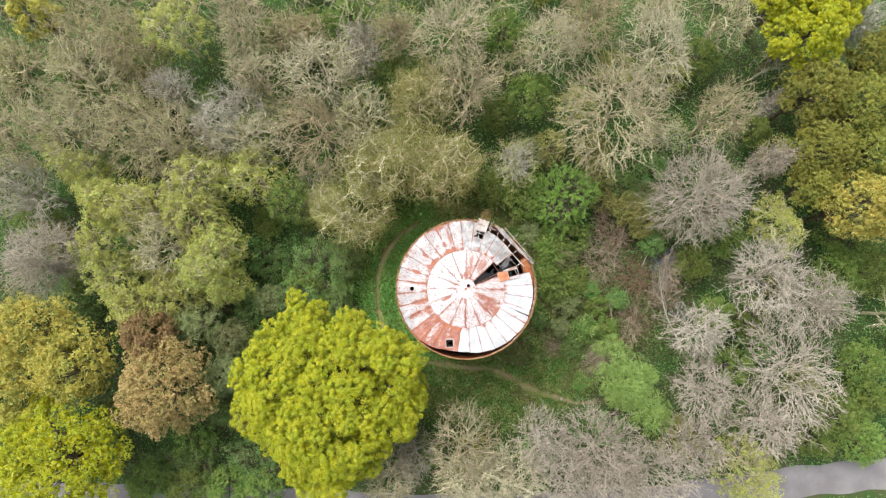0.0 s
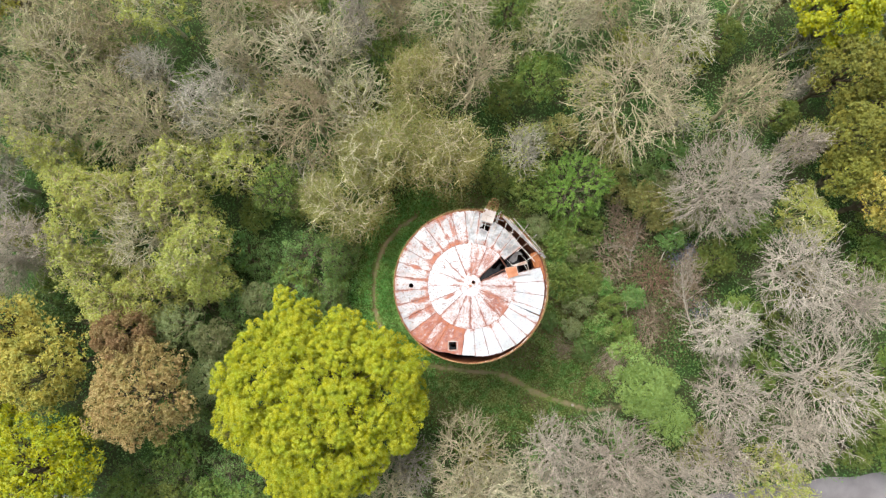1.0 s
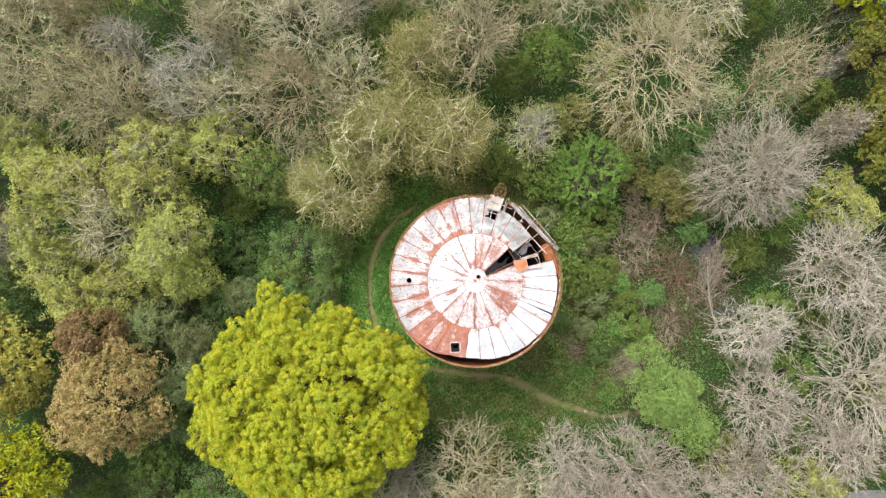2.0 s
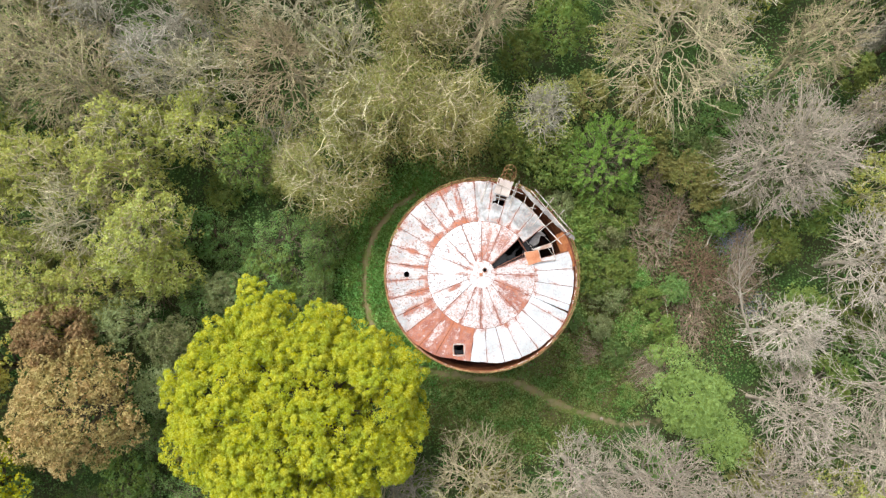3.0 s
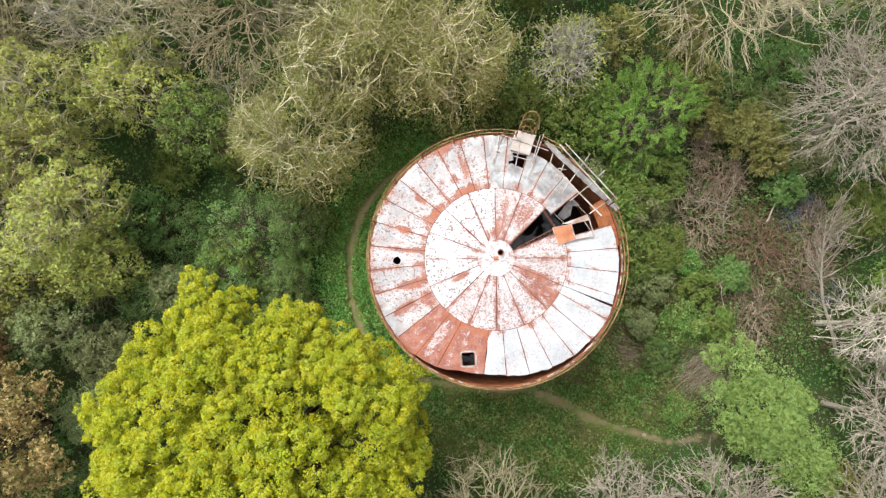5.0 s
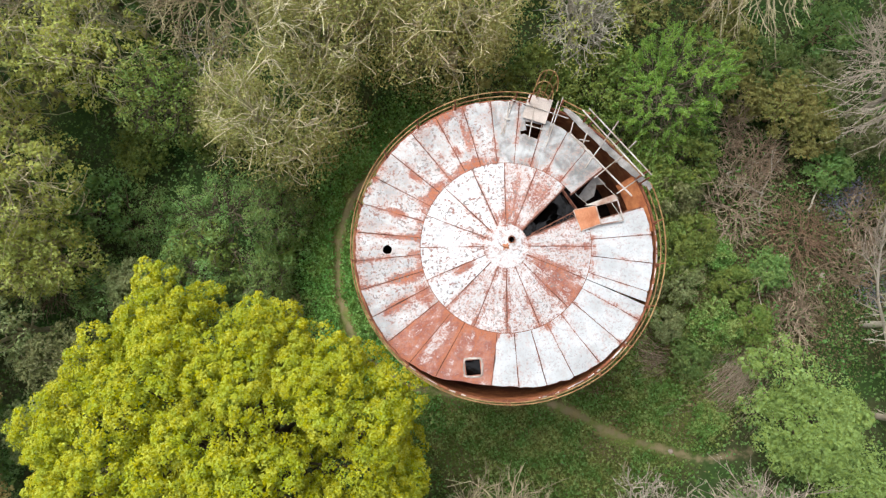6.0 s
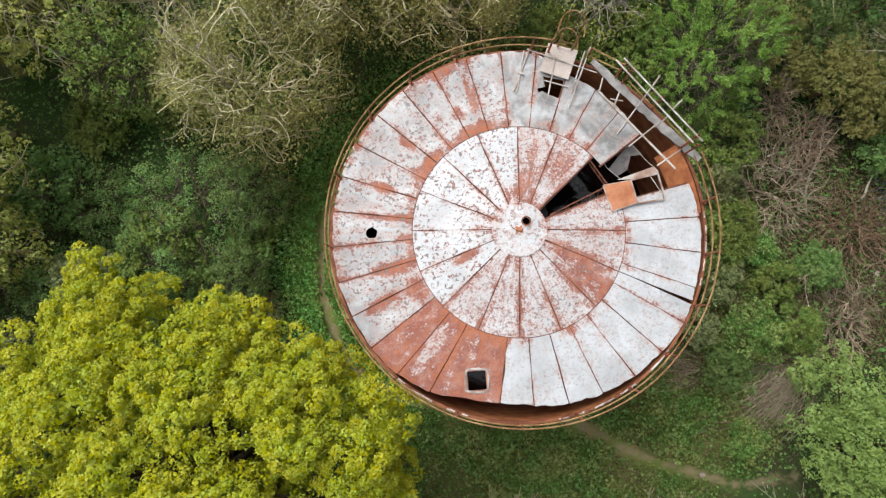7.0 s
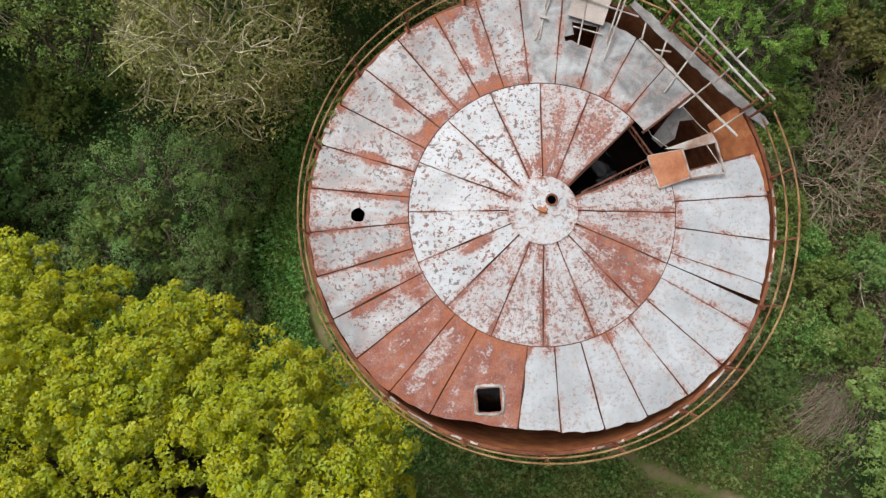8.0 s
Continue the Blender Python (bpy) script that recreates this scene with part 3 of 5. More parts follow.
def build_road():
    xs = np.arange(-70, 70.1, 1.0)
    rows = []
    for off in (-ROAD_HALF, -ROAD_HALF * 0.5, 0, ROAD_HALF * 0.5, ROAD_HALF):
        edge = 0.12 * np.sin(xs * 1.3 + off) * (abs(off) == ROAD_HALF)
        rows.append(np.stack([xs, road_line(xs) + off + edge, np.full_like(xs, 0.03 + 0.05 * (1 - abs(off) / ROAD_HALF))], -1))
    v = np.stack(rows)
    idx = np.arange(v.shape[0] * v.shape[1]).reshape(v.shape[:2])
    f = np.stack([idx[:-1, :-1], idx[:-1, 1:], idx[1:, 1:], idx[1:, :-1]], -1).reshape(-1, 4)
    tagged(mesh_part("road", fast_mesh("road", v.reshape(-1, 3), f), ASPHALT), "narrow worn grey asphalt lane through the wood", "road", kind="structure")


build_road()

# ---- the tank ----
WALL_R, WALL_TOP, CAP_TOP, MID_R, CAP_R = 5.5, 12.0, 12.62, 3.08, 0.78


def roof_z(r):
    return CAP_TOP - (CAP_TOP - WALL_TOP) * r / WALL_R


def at_angle(deg, r, z):
    return Vector((r * math.cos(radians(deg)), r * math.sin(radians(deg)), z))


tank = thing("water_tank", (TANK[0], TANK[1], 0), "derelict round steel water tank with a rusting white sheet roof", "water tank")


def lathe(profile, steps=96, start=0.0, sweep=360.0):
    """A ring from a closed (r, z) profile."""
    bm = bmesh.new()
    closed = sweep >= 360
    cols = []
    for i in range(steps if closed else steps + 1):
        cols.append([bm.verts.new(at_angle(start + sweep * i / steps, r, z)) for r, z in profile])
    n = len(profile)
    for i in range(steps):
        a, b = cols[i], cols[(i + 1) % len(cols)]
        for j in range(n):
            bm.faces.new((a[j], b[j], b[(j + 1) % n], a[(j + 1) % n]))
    if not closed:
        bm.faces.new(cols[0])
        bm.faces.new(list(reversed(cols[-1])))
    return bm


def pipe(points, radius, sides=8):
    pts = np.array([tuple(p) for p in points])[None]
    v, f = tubes(pts, np.full(pts.shape[:2], radius), sides)
    bm = bmesh.new()
    vs = [bm.verts.new(c) for c in v]
    for q in f:
        bm.faces.new([vs[i] for i in q])
    k = len(points)
    bm.faces.new(vs[:sides])
    bm.faces.new(list(reversed(vs[(k - 1) * sides:])))
    return bm


def bar(a, b, wide, tall):
    """A straight bar of rectangular section, with its upper side level."""
    a, b = Vector(a), Vector(b)
    d = (b - a).normalized()
    side = d.cross(Vector((0, 0, 1))).normalized() if abs(d.z) < 0.95 else Vector((1, 0, 0))
    up = side.cross(d).normalized()
    bm = bmesh.new()
    ends = [[bm.verts.new(p + side * sx * wide / 2 + up * sz * tall / 2) for sx, sz in ((-1, -1), (1, -1), (1, 1), (-1, 1))] for p in (a, b)]
    for i in range(4):
        bm.faces.new((ends[0][i], ends[0][(i + 1) % 4], ends[1][(i + 1) % 4], ends[1][i]))
    bm.faces.new(ends[0])
    bm.faces.new(list(reversed(ends[1])))
    return bm


def sheet(outline, holes=(), thick=0.012):
    """A sheet of steel: an outline with holes, with thickness."""
    bm = bmesh.new()
    for loop in (outline, *holes):
        vs = [bm.verts.new(p) for p in loop]
        for i, v in enumerate(vs):
            bm.edges.new((v, vs[(i + 1) % len(vs)]))
    bmesh.ops.triangle_fill(bm, use_beauty=True, use_dissolve=False, edges=bm.edges[:])
    made = bmesh.ops.extrude_face_region(bm, geom=bm.faces[:])
    bmesh.ops.translate(bm, vec=(0, 0, -thick), verts=[g for g in made["geom"] if isinstance(g, bmesh.types.BMVert)])
    return bm


# wall: five courses of plate, each a ring of its own, and the curb on top
COURSES = [(0.0, 2.4), (2.4, 4.8), (4.8, 7.2), (7.2, 9.6), (9.6, 11.94)]
for i, (z0, z1) in enumerate(COURSES):
    inner = WALL_R - 0.03 - 0.004 * (i % 2)
    part("wall_course", lathe([(inner, z0), (WALL_R - 0.004 * (i % 2), z0), (WALL_R - 0.004 * (i % 2), z1), (inner, z1)]), SKYLIT_WALL if i == 4 else RUST_WALL, tank)
part("curb", lathe([(WALL_R - 0.05, 11.94), (WALL_R + 0.03, 11.94), (WALL_R + 0.03, 12.0), (WALL_R - 0.05, 12.0)]), RUST, tank, "rusted steel curb angle round the rim")
part("floor_plate", lathe([(0.01, 0.0), (WALL_R - 0.04, 0.0), (WALL_R - 0.04, 0.03), (0.01, 0.03)]), RUST, tank)
# added plate, tilted up to catch more sky than the wall behind it
part("slumped_plate", lathe([(WALL_R - 0.07, 11.96), (WALL_R - 0.09, 11.97), (4.93, 11.25), (4.95, 11.23)], 16, 5, 23), SKYLIT_WALL, tank, "rust-orange plate slumped inside the rim")
# flaked paint left on the rim, in ragged strips
def rim_flake(a0, a1, rng):
    n = max(5, int((a1 - a0) * 1.6))
    inner = [at_angle(a, 5.462 + abs(rng.normal(0, 0.018)), 12.007) for a in np.linspace(a0, a1, n)]
    outer = [at_angle(a, 5.524 - abs(rng.normal(0, 0.016)), 12.007) for a in np.linspace(a1, a0, n)]
    return sheet(inner + outer, (), 0.005)


flake_rng = np.random.default_rng(31)
for low, high, count in ((279, 325, 9), (341, 366, 6), (228, 254, 4), (150, 168, 3)):
    edges = np.sort(flake_rng.uniform(low, high, count * 2))
    for k in range(count):
        if edges[2 * k + 1] - edges[2 * k] > 0.5:
            part("paint_flake", rim_flake(edges[2 * k], edges[2 * k + 1], flake_rng), WHITE_FLAKE, tank, "ragged flake of white paint")
part("cleat", bar(at_angle(157.5, 5.36, 12.06), at_angle(157.5, 5.5, 12.06), 0.1, 0.11), WHITE_FLAKE, tank, "small white cleat on the rim")

tagged(mesh_part("tank_water", fast_mesh("tank_water", np.array([(TANK[0] + 5.4 * math.cos(i * math.pi / 32), TANK[1] + 5.4 * math.sin(i * math.pi / 32), 7.5) for i in range(64)]), np.arange(64)[None]), WATER), "dark still water standing inside the tank", "water", kind="structure")

ROOF_EDGE = [(0, 5.36), (15, 5.25), (37, 4.66), (57, 4.84), (71, 4.98), (83, 5.48), (150, 5.46), (228, 5.42), (240, 5.28), (251, 5.04), (261, 4.96), (272, 4.97), (283, 5.12), (306, 5.28), (318, 5.36), (330, 5.46), (341, 5.36), (360, 5.36)]


def roof_edge(deg):
    return float(np.interp(deg % 360, [a for a, _ in ROOF_EDGE], [r for _, r in ROOF_EDGE]))


def roof_sheet(a0, a1, r0, r1, rng, holes=(), lift=0.0, rag=0.014, gap=0.014, split=(0.0, 0.0)):
    """The outline of one roof sheet between two joints."""
    top = lambda a, r: at_angle(a, r, roof_z(r) + lift)
    g0, g1 = math.degrees(gap / r0), math.degrees(gap / 4.5)
    out = []
    for t in np.linspace(0, 1, 5):
        a = a0 + g0 + (a1 - a0 - 2 * g0) * t
        out.append(top(a, r0 + 0.012))
    edge = (lambda a: roof_edge(a)) if r1 is None else (lambda a: r1 - 0.012)
    for t in np.linspace(0.25, 0.75, 3):
        r = r0 + (edge(a1) - r0) * t
        out.append(top(a1 - split[1] * t * t - math.degrees(gap / r) + math.degrees(rng.normal(0, 0.008) / r), r))
    n = 7
    for t in np.linspace(1, 0, n):
        a = a0 + g1 + split[0] + (a1 - a0 - 2 * g1 - split[0] - split[1]) * t
        out.append(top(a, edge(a) + (rng.normal(0, rag) if r1 is None else 0)))
    for t in np.linspace(0.75, 0.25, 3):
        r = r0 + (edge(a0) - r0) * t
        out.append(top(a0 + split[0] * t * t + math.degrees(gap / r) + math.degrees(rng.normal(0, 0.008) / r), r))
    return sheet(out, holes)


def ring_hole(deg, r, radius, n=14, rough=0.0, rng=None):
    c = at_angle(deg, r, 0)
    pts = []
    for i in range(n):
        q = radius * (1 + (rng.normal(0, rough) if rng is not None else 0))
        p = c + at_angle(i * 360 / n, q, 0)
        pts.append(Vector((p.x, p.y, roof_z(math.hypot(p.x, p.y)))))
    return pts


def corner_hole(corners):
    return [Vector((x, y, roof_z(math.hypot(x, y)))) for x, y in corners]


def outer_state(deg):
    """How the outer sheet at that angle has weathered."""
    for low, high, kind in ((16, 94, "grey"), (94, 161, "chipped"), (161, 219, "chipped"), (219, 262, "rusted")):
        if low < deg < high:
            return kind
    return "white"


def painted_sheet(name, bm, material, state, label=""):
    """A sheet of the roof that carries its state with it."""
    ob = part(name, bm, material, tank, label)
    for key, value in zip(("wear", "weathered", "flecks"), SHEET_STATES[state]):
        ob.data.attributes.new(key, "FLOAT", "POINT").data.foreach_set("value", np.full(len(ob.data.vertices), value, np.float32))
    return ob


rng = np.random.default_rng(11)
hatch_c = at_angle(253.2, 4.46, 0)
for k in range(32):
    a0 = 3.75 + 11.25 * k
    if k in (1, 2, 22):
        continue
    holes, wide = [], 11.25
    if k == 15:
        holes = [ring_hole(179.7, 4.28, 0.17, 14, 0.06, rng)]
    if k == 21:
        wide = 22.5
        turn = Matrix.Rotation(radians(4), 3, "Z")
        holes = [corner_hole([tuple((hatch_c + turn @ Vector((sx * 0.26, sy * 0.27, 0)))[:2]) for sx, sy in ((-1, -1), (1, -1), (1, 1), (-1, 1))])]
    state = outer_state(a0 + 5.6)
    if k == 6:
        bm = roof_sheet(a0, a0 + 11.25, MID_R, None, rng, [corner_hole([(0.89, 4.67), (1.50, 4.52), (1.33, 3.95), (1.04, 4.07), (0.84, 4.19), (0.71, 4.15), (0.69, 4.28), (0.92, 4.33)])], 0.003)
        painted_sheet("roof_sheet", bm, OUTER_SHEET, state)
        continue
    if k == 29:
        # a split sheet, its two halves sprung apart
        painted_sheet("roof_sheet", roof_sheet(a0, a0 + 6.6, MID_R, None, rng, lift=-0.01, gap=0.006, split=(0.0, 0.5)), OUTER_SHEET, state)
        painted_sheet("roof_sheet", roof_sheet(a0 + 6.6, a0 + 11.25, MID_R, None, rng, lift=0.02, gap=0.006, split=(0.6, 0.0)), OUTER_SHEET, state)
        continue
    painted_sheet("roof_sheet", roof_sheet(a0, a0 + wide, MID_R, None, rng, holes, lift=float(rng.uniform(0, 0.012))), OUTER_SHEET, state)
INNER_STATES = ("worn", "white", "worn", "worn", "flecked", "flecked", "flecked", "flecked", "flecked", "flecked", "scuffed", "scuffed", "scuffed", "scuffed", "worn", "worn")
for k in range(16):
    a0 = -1.0 + 22.5 * k
    if k == 1:
        continue
    painted_sheet("roof_sheet", roof_sheet(a0, a0 + 22.5, CAP_R - 0.05, MID_R, rng, lift=float(rng.uniform(0.004, 0.012))), INNER_SHEET, INNER_STATES[k])
painted_sheet("roof_cap", sheet([at_angle(i * 10, CAP_R, CAP_TOP - 0.05) for i in range(36)], [[at_angle(51, 0.3, CAP_TOP - 0.05) + at_angle(i * 36, 0.105, 0) for i in range(10)]], 0.02), ROOF_CAP, "cap", "round white centre plate with a vent hole")
# rusty strips under the joints
for k in range(32):
    a = 3.75 + 11.25 * k
    if k in (2, 22):
        continue
    part("joint_strip", bar(at_angle(a, MID_R - 0.05, roof_z(MID_R) - 0.03), at_angle(a, roof_edge(a) - 0.05, roof_z(roof_edge(a)) - 0.03), 0.07, 0.012), SEAM, tank)
for k in range(16):
    a = -1.0 + 22.5 * k
    part("joint_strip", bar(at_angle(a, CAP_R - 0.1, roof_z(CAP_R) - 0.03), at_angle(a, MID_R, roof_z(MID_R) - 0.03), 0.07, 0.012), SEAM, tank)
part("joint_ring", lathe([(MID_R - 0.06, roof_z(MID_R) - 0.04), (MID_R + 0.06, roof_z(MID_R) - 0.04), (MID_R + 0.06, roof_z(MID_R) - 0.02), (MID_R - 0.06, roof_z(MID_R) - 0.02)], 64, 46, 332), RUST, tank)


# a square hatch opening with a flaking raised lip
def flaking_lip(centre, half, width, seed):
    """A ragged raised edge round a square hole."""
    bm = bmesh.new()
    rings, n = [], 56
    for k in range(4):
        ring = []
        for i in range(n):
            a = 2 * math.pi * i / n + radians(4)
            c, s = math.cos(a), math.sin(a)
            q = half / (abs(c) ** 7 + abs(s) ** 7) ** (1 / 7)
            jag = noise.noise(Vector((c * 4, s * 4, seed + k * 0.6)))
            q += (0.0, 0.015, 0.6 * width, width * (1 + 0.45 * jag))[k]
            p = centre + Vector((c * q, s * q, 0))
            ring.append(bm.verts.new((p.x, p.y, roof_z(p.length) + (-0.07, 0.045, 0.05, 0.012)[k] + 0.018 * jag * (k in (1, 2)))))
        rings.append(ring)
    for u, v in zip(rings, rings[1:]):
        for i in range(n):
            bm.faces.new((u[i], u[(i + 1) % n], v[(i + 1) % n], v[i]))
    return bm


part("hatch_lip", flaking_lip(hatch_c, 0.285, 0.085, 3.0), WHITE_FLAKE, tank, "ragged flaking white hatch lip")
part("hatch_lip", lathe([(0.105, 0.0), (0.14, 0.0), (0.14, 0.05), (0.105, 0.05)], 14), RUST, tank)
bpy.data.objects["hatch_lip.001"].location = at_angle(51, 0.3, CAP_TOP - 0.052)
# a handle on the centre plate
part("cap_handle", pipe([at_angle(150, 0.28, 12.58), at_angle(170, 0.22, 12.64), at_angle(225, 0.08, 12.65), at_angle(300, 0.08, 12.62), at_angle(20, 0.1, 12.58)], 0.014, 6), RUST, tank)
part("cap_rust", sheet([at_angle(200, 0.02, CAP_TOP - 0.044) + at_angle(30 + i * 30, 0.11 + 0.05 * math.sin(i * 2.1), 0) for i in range(12)], (), 0.004), RUST_ORANGE, tank, "flaked rust scab")

# lattice girders that carried the missing sheets
def lattice(a, b, deep, bays):
    """Two flat chords one above the other with a zigzag between them."""
    a, b = Vector(a), Vector(b)
    drop = Vector((0, 0, -deep))
    part("girder_chord", bar(a, b, 0.04, 0.012), SEAM, tank)
    part("girder_chord", bar(a + drop + at_angle(-60, 0.16, 0), b + drop + at_angle(-60, 0.16, 0), 0.04, 0.012), SEAM, tank)
    for i in range(bays):
        p, q = a.lerp(b, i / bays), a.lerp(b, (i + 0.5) / bays)
        part("girder_web", pipe([p, q + drop + at_angle(-60, 0.16, 0)], 0.010, 5), RUST, tank)
        part("girder_web", pipe([q + drop + at_angle(-60, 0.16, 0), a.lerp(b, (i + 1) / bays)], 0.010, 5), RUST, tank)


lattice(at_angle(46, 3.0, 12.2), at_angle(21, 3.0, 12.2), 0.22, 5)
lattice(at_angle(25, 1.0, 12.4), at_angle(26, 2.95, 12.16), 0.22, 7)

# guard rail: two rings of tube on posts, open where the ladder comes up
for z in (12.55, 13.05):
    part("guard_rail", pipe([at_angle(a, 5.46, z + 0.012 * math.sin(a * 0.23)) for a in range(79, 385, 3)], 0.022, 8), RAIL_PAINT, tank, "rusty yellow tube guard rail")
for a in (79, 84.5, 108, 124, 141, 162, 184, 207, 229, 250, 269, 286, 304, 319, 336, 352, 8, 24):
    part("guard_post", bar(at_angle(a, 5.47, 11.96), at_angle(a, 5.47, 13.06), 0.05, 0.04), RUST, tank)
    part("post_foot", bar(at_angle(a, 5.44, 12.012), at_angle(a, 5.6, 12.012), 0.12, 0.015), RUST, tank)
# the straight rail past the ladder, of newer tube
for name, a, b, radius, mat in (
    ("guard_rail", (2.12, 5.11, 13.05), (3.05, 4.58, 13.05), 0.024, RAIL_PAINT),
    ("guard_rail", (2.17, 5.07, 12.55), (3.08, 4.61, 12.55), 0.022, RAIL_PAINT),
    ("guard_rail", (2.80, 4.72, 13.07), (4.84, 2.28, 13.07), 0.026, POLE_STEEL),
    ("guard_rail", (3.05, 4.80, 13.00), (5.13, 2.34, 13.00), 0.026, POLE_STEEL),
    ("guard_rail", (3.30, 4.30, 12.50), (4.95, 2.42, 12.50), 0.022, RAIL_PAINT),
):
    part(name, pipe([a, b], radius), mat, tank)
for x, y in ((2.14, 5.08), (3.05, 4.6), (3.24, 4.42), (4.86, 2.4), (5.02, 2.5), (4.1, 3.62)):
    part("guard_post", bar((x, y, 11.7), (x, y, 13.08), 0.05, 0.05), RUST, tank)
for a, b in (((3.89, 4.04, 12.6), (3.62, 3.65, 12.2)), ((4.36, 3.22, 12.6), (4.12, 3.0, 12.2)), ((4.16, 4.4, 12.7), (3.95, 4.1, 12.6)), ((4.75, 3.65, 12.7), (4.5, 3.42, 12.6))):
    part("rail_stay", pipe([a, b], 0.024, 6), POLE_STEEL, tank)

# caged ladder up the outside
ladder = new("ladder")
ladder.parent = tank
tagged(ladder, "rusty caged steel ladder up the outside of the tank")
lad = at_angle(74.3, 1.0, 0)
across = at_angle(164.3, 1.0, 0)
for s in (-0.22, 0.22):
    p = lad * 5.68 + across * s
    part("stringer", bar((p.x, p.y, 0), (p.x, p.y, 13.1), 0.06, 0.02), RAIL_PAINT, ladder)
for i in range(42):
    z = 0.3 + i * 0.3
    p, q = lad * 5.68 + across * -0.22, lad * 5.68 + across * 0.22
    part("rung", pipe([(p.x, p.y, z), (q.x, q.y, z)], 0.012, 6), RAIL_PAINT, ladder)
for i in range(10):
    z = 13.08 - i * 1.1
    pts = []
    for t in np.linspace(-1, 1, 15):
        o = lad * (5.72 + 0.72 * math.cos(t * math.pi / 2) ** 0.7) + across * (-0.38 * math.sin(t * math.pi / 2))
        pts.append((o.x, o.y, z))
    part("cage_hoop", pipe(pts, 0.018, 6), RAIL_PAINT, ladder)
for t in (-0.62, -0.2, 0.2, 0.62):
    o = lad * (5.72 + 0.72 * math.cos(t * math.pi / 2) ** 0.7) + across * (-0.38 * math.sin(t * math.pi / 2))
    part("cage_strap", bar((o.x, o.y, 2.4), (o.x, o.y, 13.08), 0.035, 0.008), RAIL_PAINT, ladder)


def world_bm(bm):
    bmesh.ops.translate(bm, vec=(TANK[0], TANK[1], 0), verts=bm.verts[:])
    return bm


def loose(name, bm, material, label, category, group=""):
    return tagged(part(name, world_bm(bm), material), label, category, group)


def moss_tuft(deg, size, seed):
    """A tuft of moss and seedlings rooted on the rim."""
    rng = np.random.default_rng(seed)
    foot = at_angle(deg, 5.52, 12.0)
    base = thing("moss_tuft", (TANK[0] + foot.x, TANK[1] + foot.y, 12.0), "tuft of moss and seedlings growing on the tank rim", "moss", "moss on the rim")
    p = np.abs(rng.normal(0, 0.5, (140, 3))) * size * np.where(rng.uniform(0, 1, (140, 3)) < 0.5, -1, 1)
    p[:, 2] = np.abs(p[:, 2]) * 0.7
    mesh_part("foliage", fast_mesh("foliage", *leaf_blades(rng, p, np.tile([0, 0, 0.8], (140, 1)), 0.018, 0.8)), LEAF_MOSSY, base)


for i, (deg, size) in enumerate(((149, 0.09), (153, 0.12), (161, 0.1), (166.5, 0.12), (170, 0.08))):
    moss_tuft(deg, size, 300 + i)

# boards, poles and sheets that lie about on the roof
loose("board", sheet([Vector((x, y, 12.21 - (5.7 - y) * 0.02)) for x, y in ((1.06, 5.65), (1.5, 5.53), (1.93, 5.39), (1.77, 4.95), (1.61, 4.51), (1.2, 4.65), (0.77, 4.80), (0.9, 5.2))], (), 0.03), PLATE, "square cream board lying across the tank rim by the ladder", "board")
for a, b in (((0.98, 5.3, 12.12), (1.4, 5.2, 12.12)), ((0.86, 4.86, 12.12), (1.58, 4.64, 12.12))):
    loose("batten", bar(a, b, 0.08, 0.09), PLANK, "weathered batten under the cream board", "batten", "battens")
POLES = [((0.49, 5.49, 12.08), (-0.02, 4.18, 12.17)), ((0.33, 5.46, 12.08), (0.09, 4.2, 12.17)), ((2.25, 5.40, 12.45), (1.58, 3.64, 12.24)), ((2.09, 5.30, 12.40), (1.68, 4.1, 12.22)), ((0.40, 5.45, 12.25), (2.45, 4.68, 12.25)), ((1.26, 5.2, 12.2), (0.99, 4.02, 12.2)), ((0.90, 4.51, 12.17), (1.60, 4.29, 12.17))]
for a, b in POLES:
    loose("tube_pole", pipe([a, b], 0.021), POLE_STEEL, "pale weathered steel tube lying on the tank roof", "pole", "steel tubes on the roof")
loose("coupler", bar((0.12, 4.78, 12.17), (0.32, 4.72, 12.17), 0.07, 0.06), POLE_STEEL, "steel coupler joining two tubes on the roof", "coupler")
loose("angle_bar", bar((2.48, 4.19, 12.13), (4.66, 1.76, 12.13), 0.055, 0.04), POLE_STEEL, "long pale steel bar along the broken roof edge", "bar")
for a, b in (((2.67, 4.6), (2.52, 4.15)), ((3.14, 4.15), (2.92, 3.62)), ((3.62, 3.64), (2.98, 2.82)), ((4.15, 3.1), (3.31, 2.44)), ((4.87, 2.35), (4.10, 1.85)), ((2.86, 3.93), (3.2, 3.82))):
    loose("cross_tube", pipe([(*a, 12.08), (*b, 12.19)], 0.022), POLE_STEEL, "short pale steel tube bridging the gap at the roof edge", "pole", "tubes bridging the gap")
def worn_plank(a, b, width, bow, seed):
    """A split, frayed plank between two points, bowed outwards a little."""
    rng = np.random.default_rng(seed)
    a, b = Vector(a), Vector(b)
    side = (b - a).cross(Vector((0, 0, 1))).normalized()
    near, far = [], []
    for t in np.linspace(0, 1, 26):
        p = a.lerp(b, t) - side * bow * math.sin(t * math.pi) + Vector((0, 0, 0.012 * math.sin(t * 9)))
        half = width * 0.5 * (1 - 0.35 * abs(2 * t - 1) ** 4)
        near.append(p + side * (half + rng.normal(0, 0.018)))
        far.append(p - side * (half + rng.normal(0, 0.012)))
    return sheet(near + far[::-1], (), 0.04)


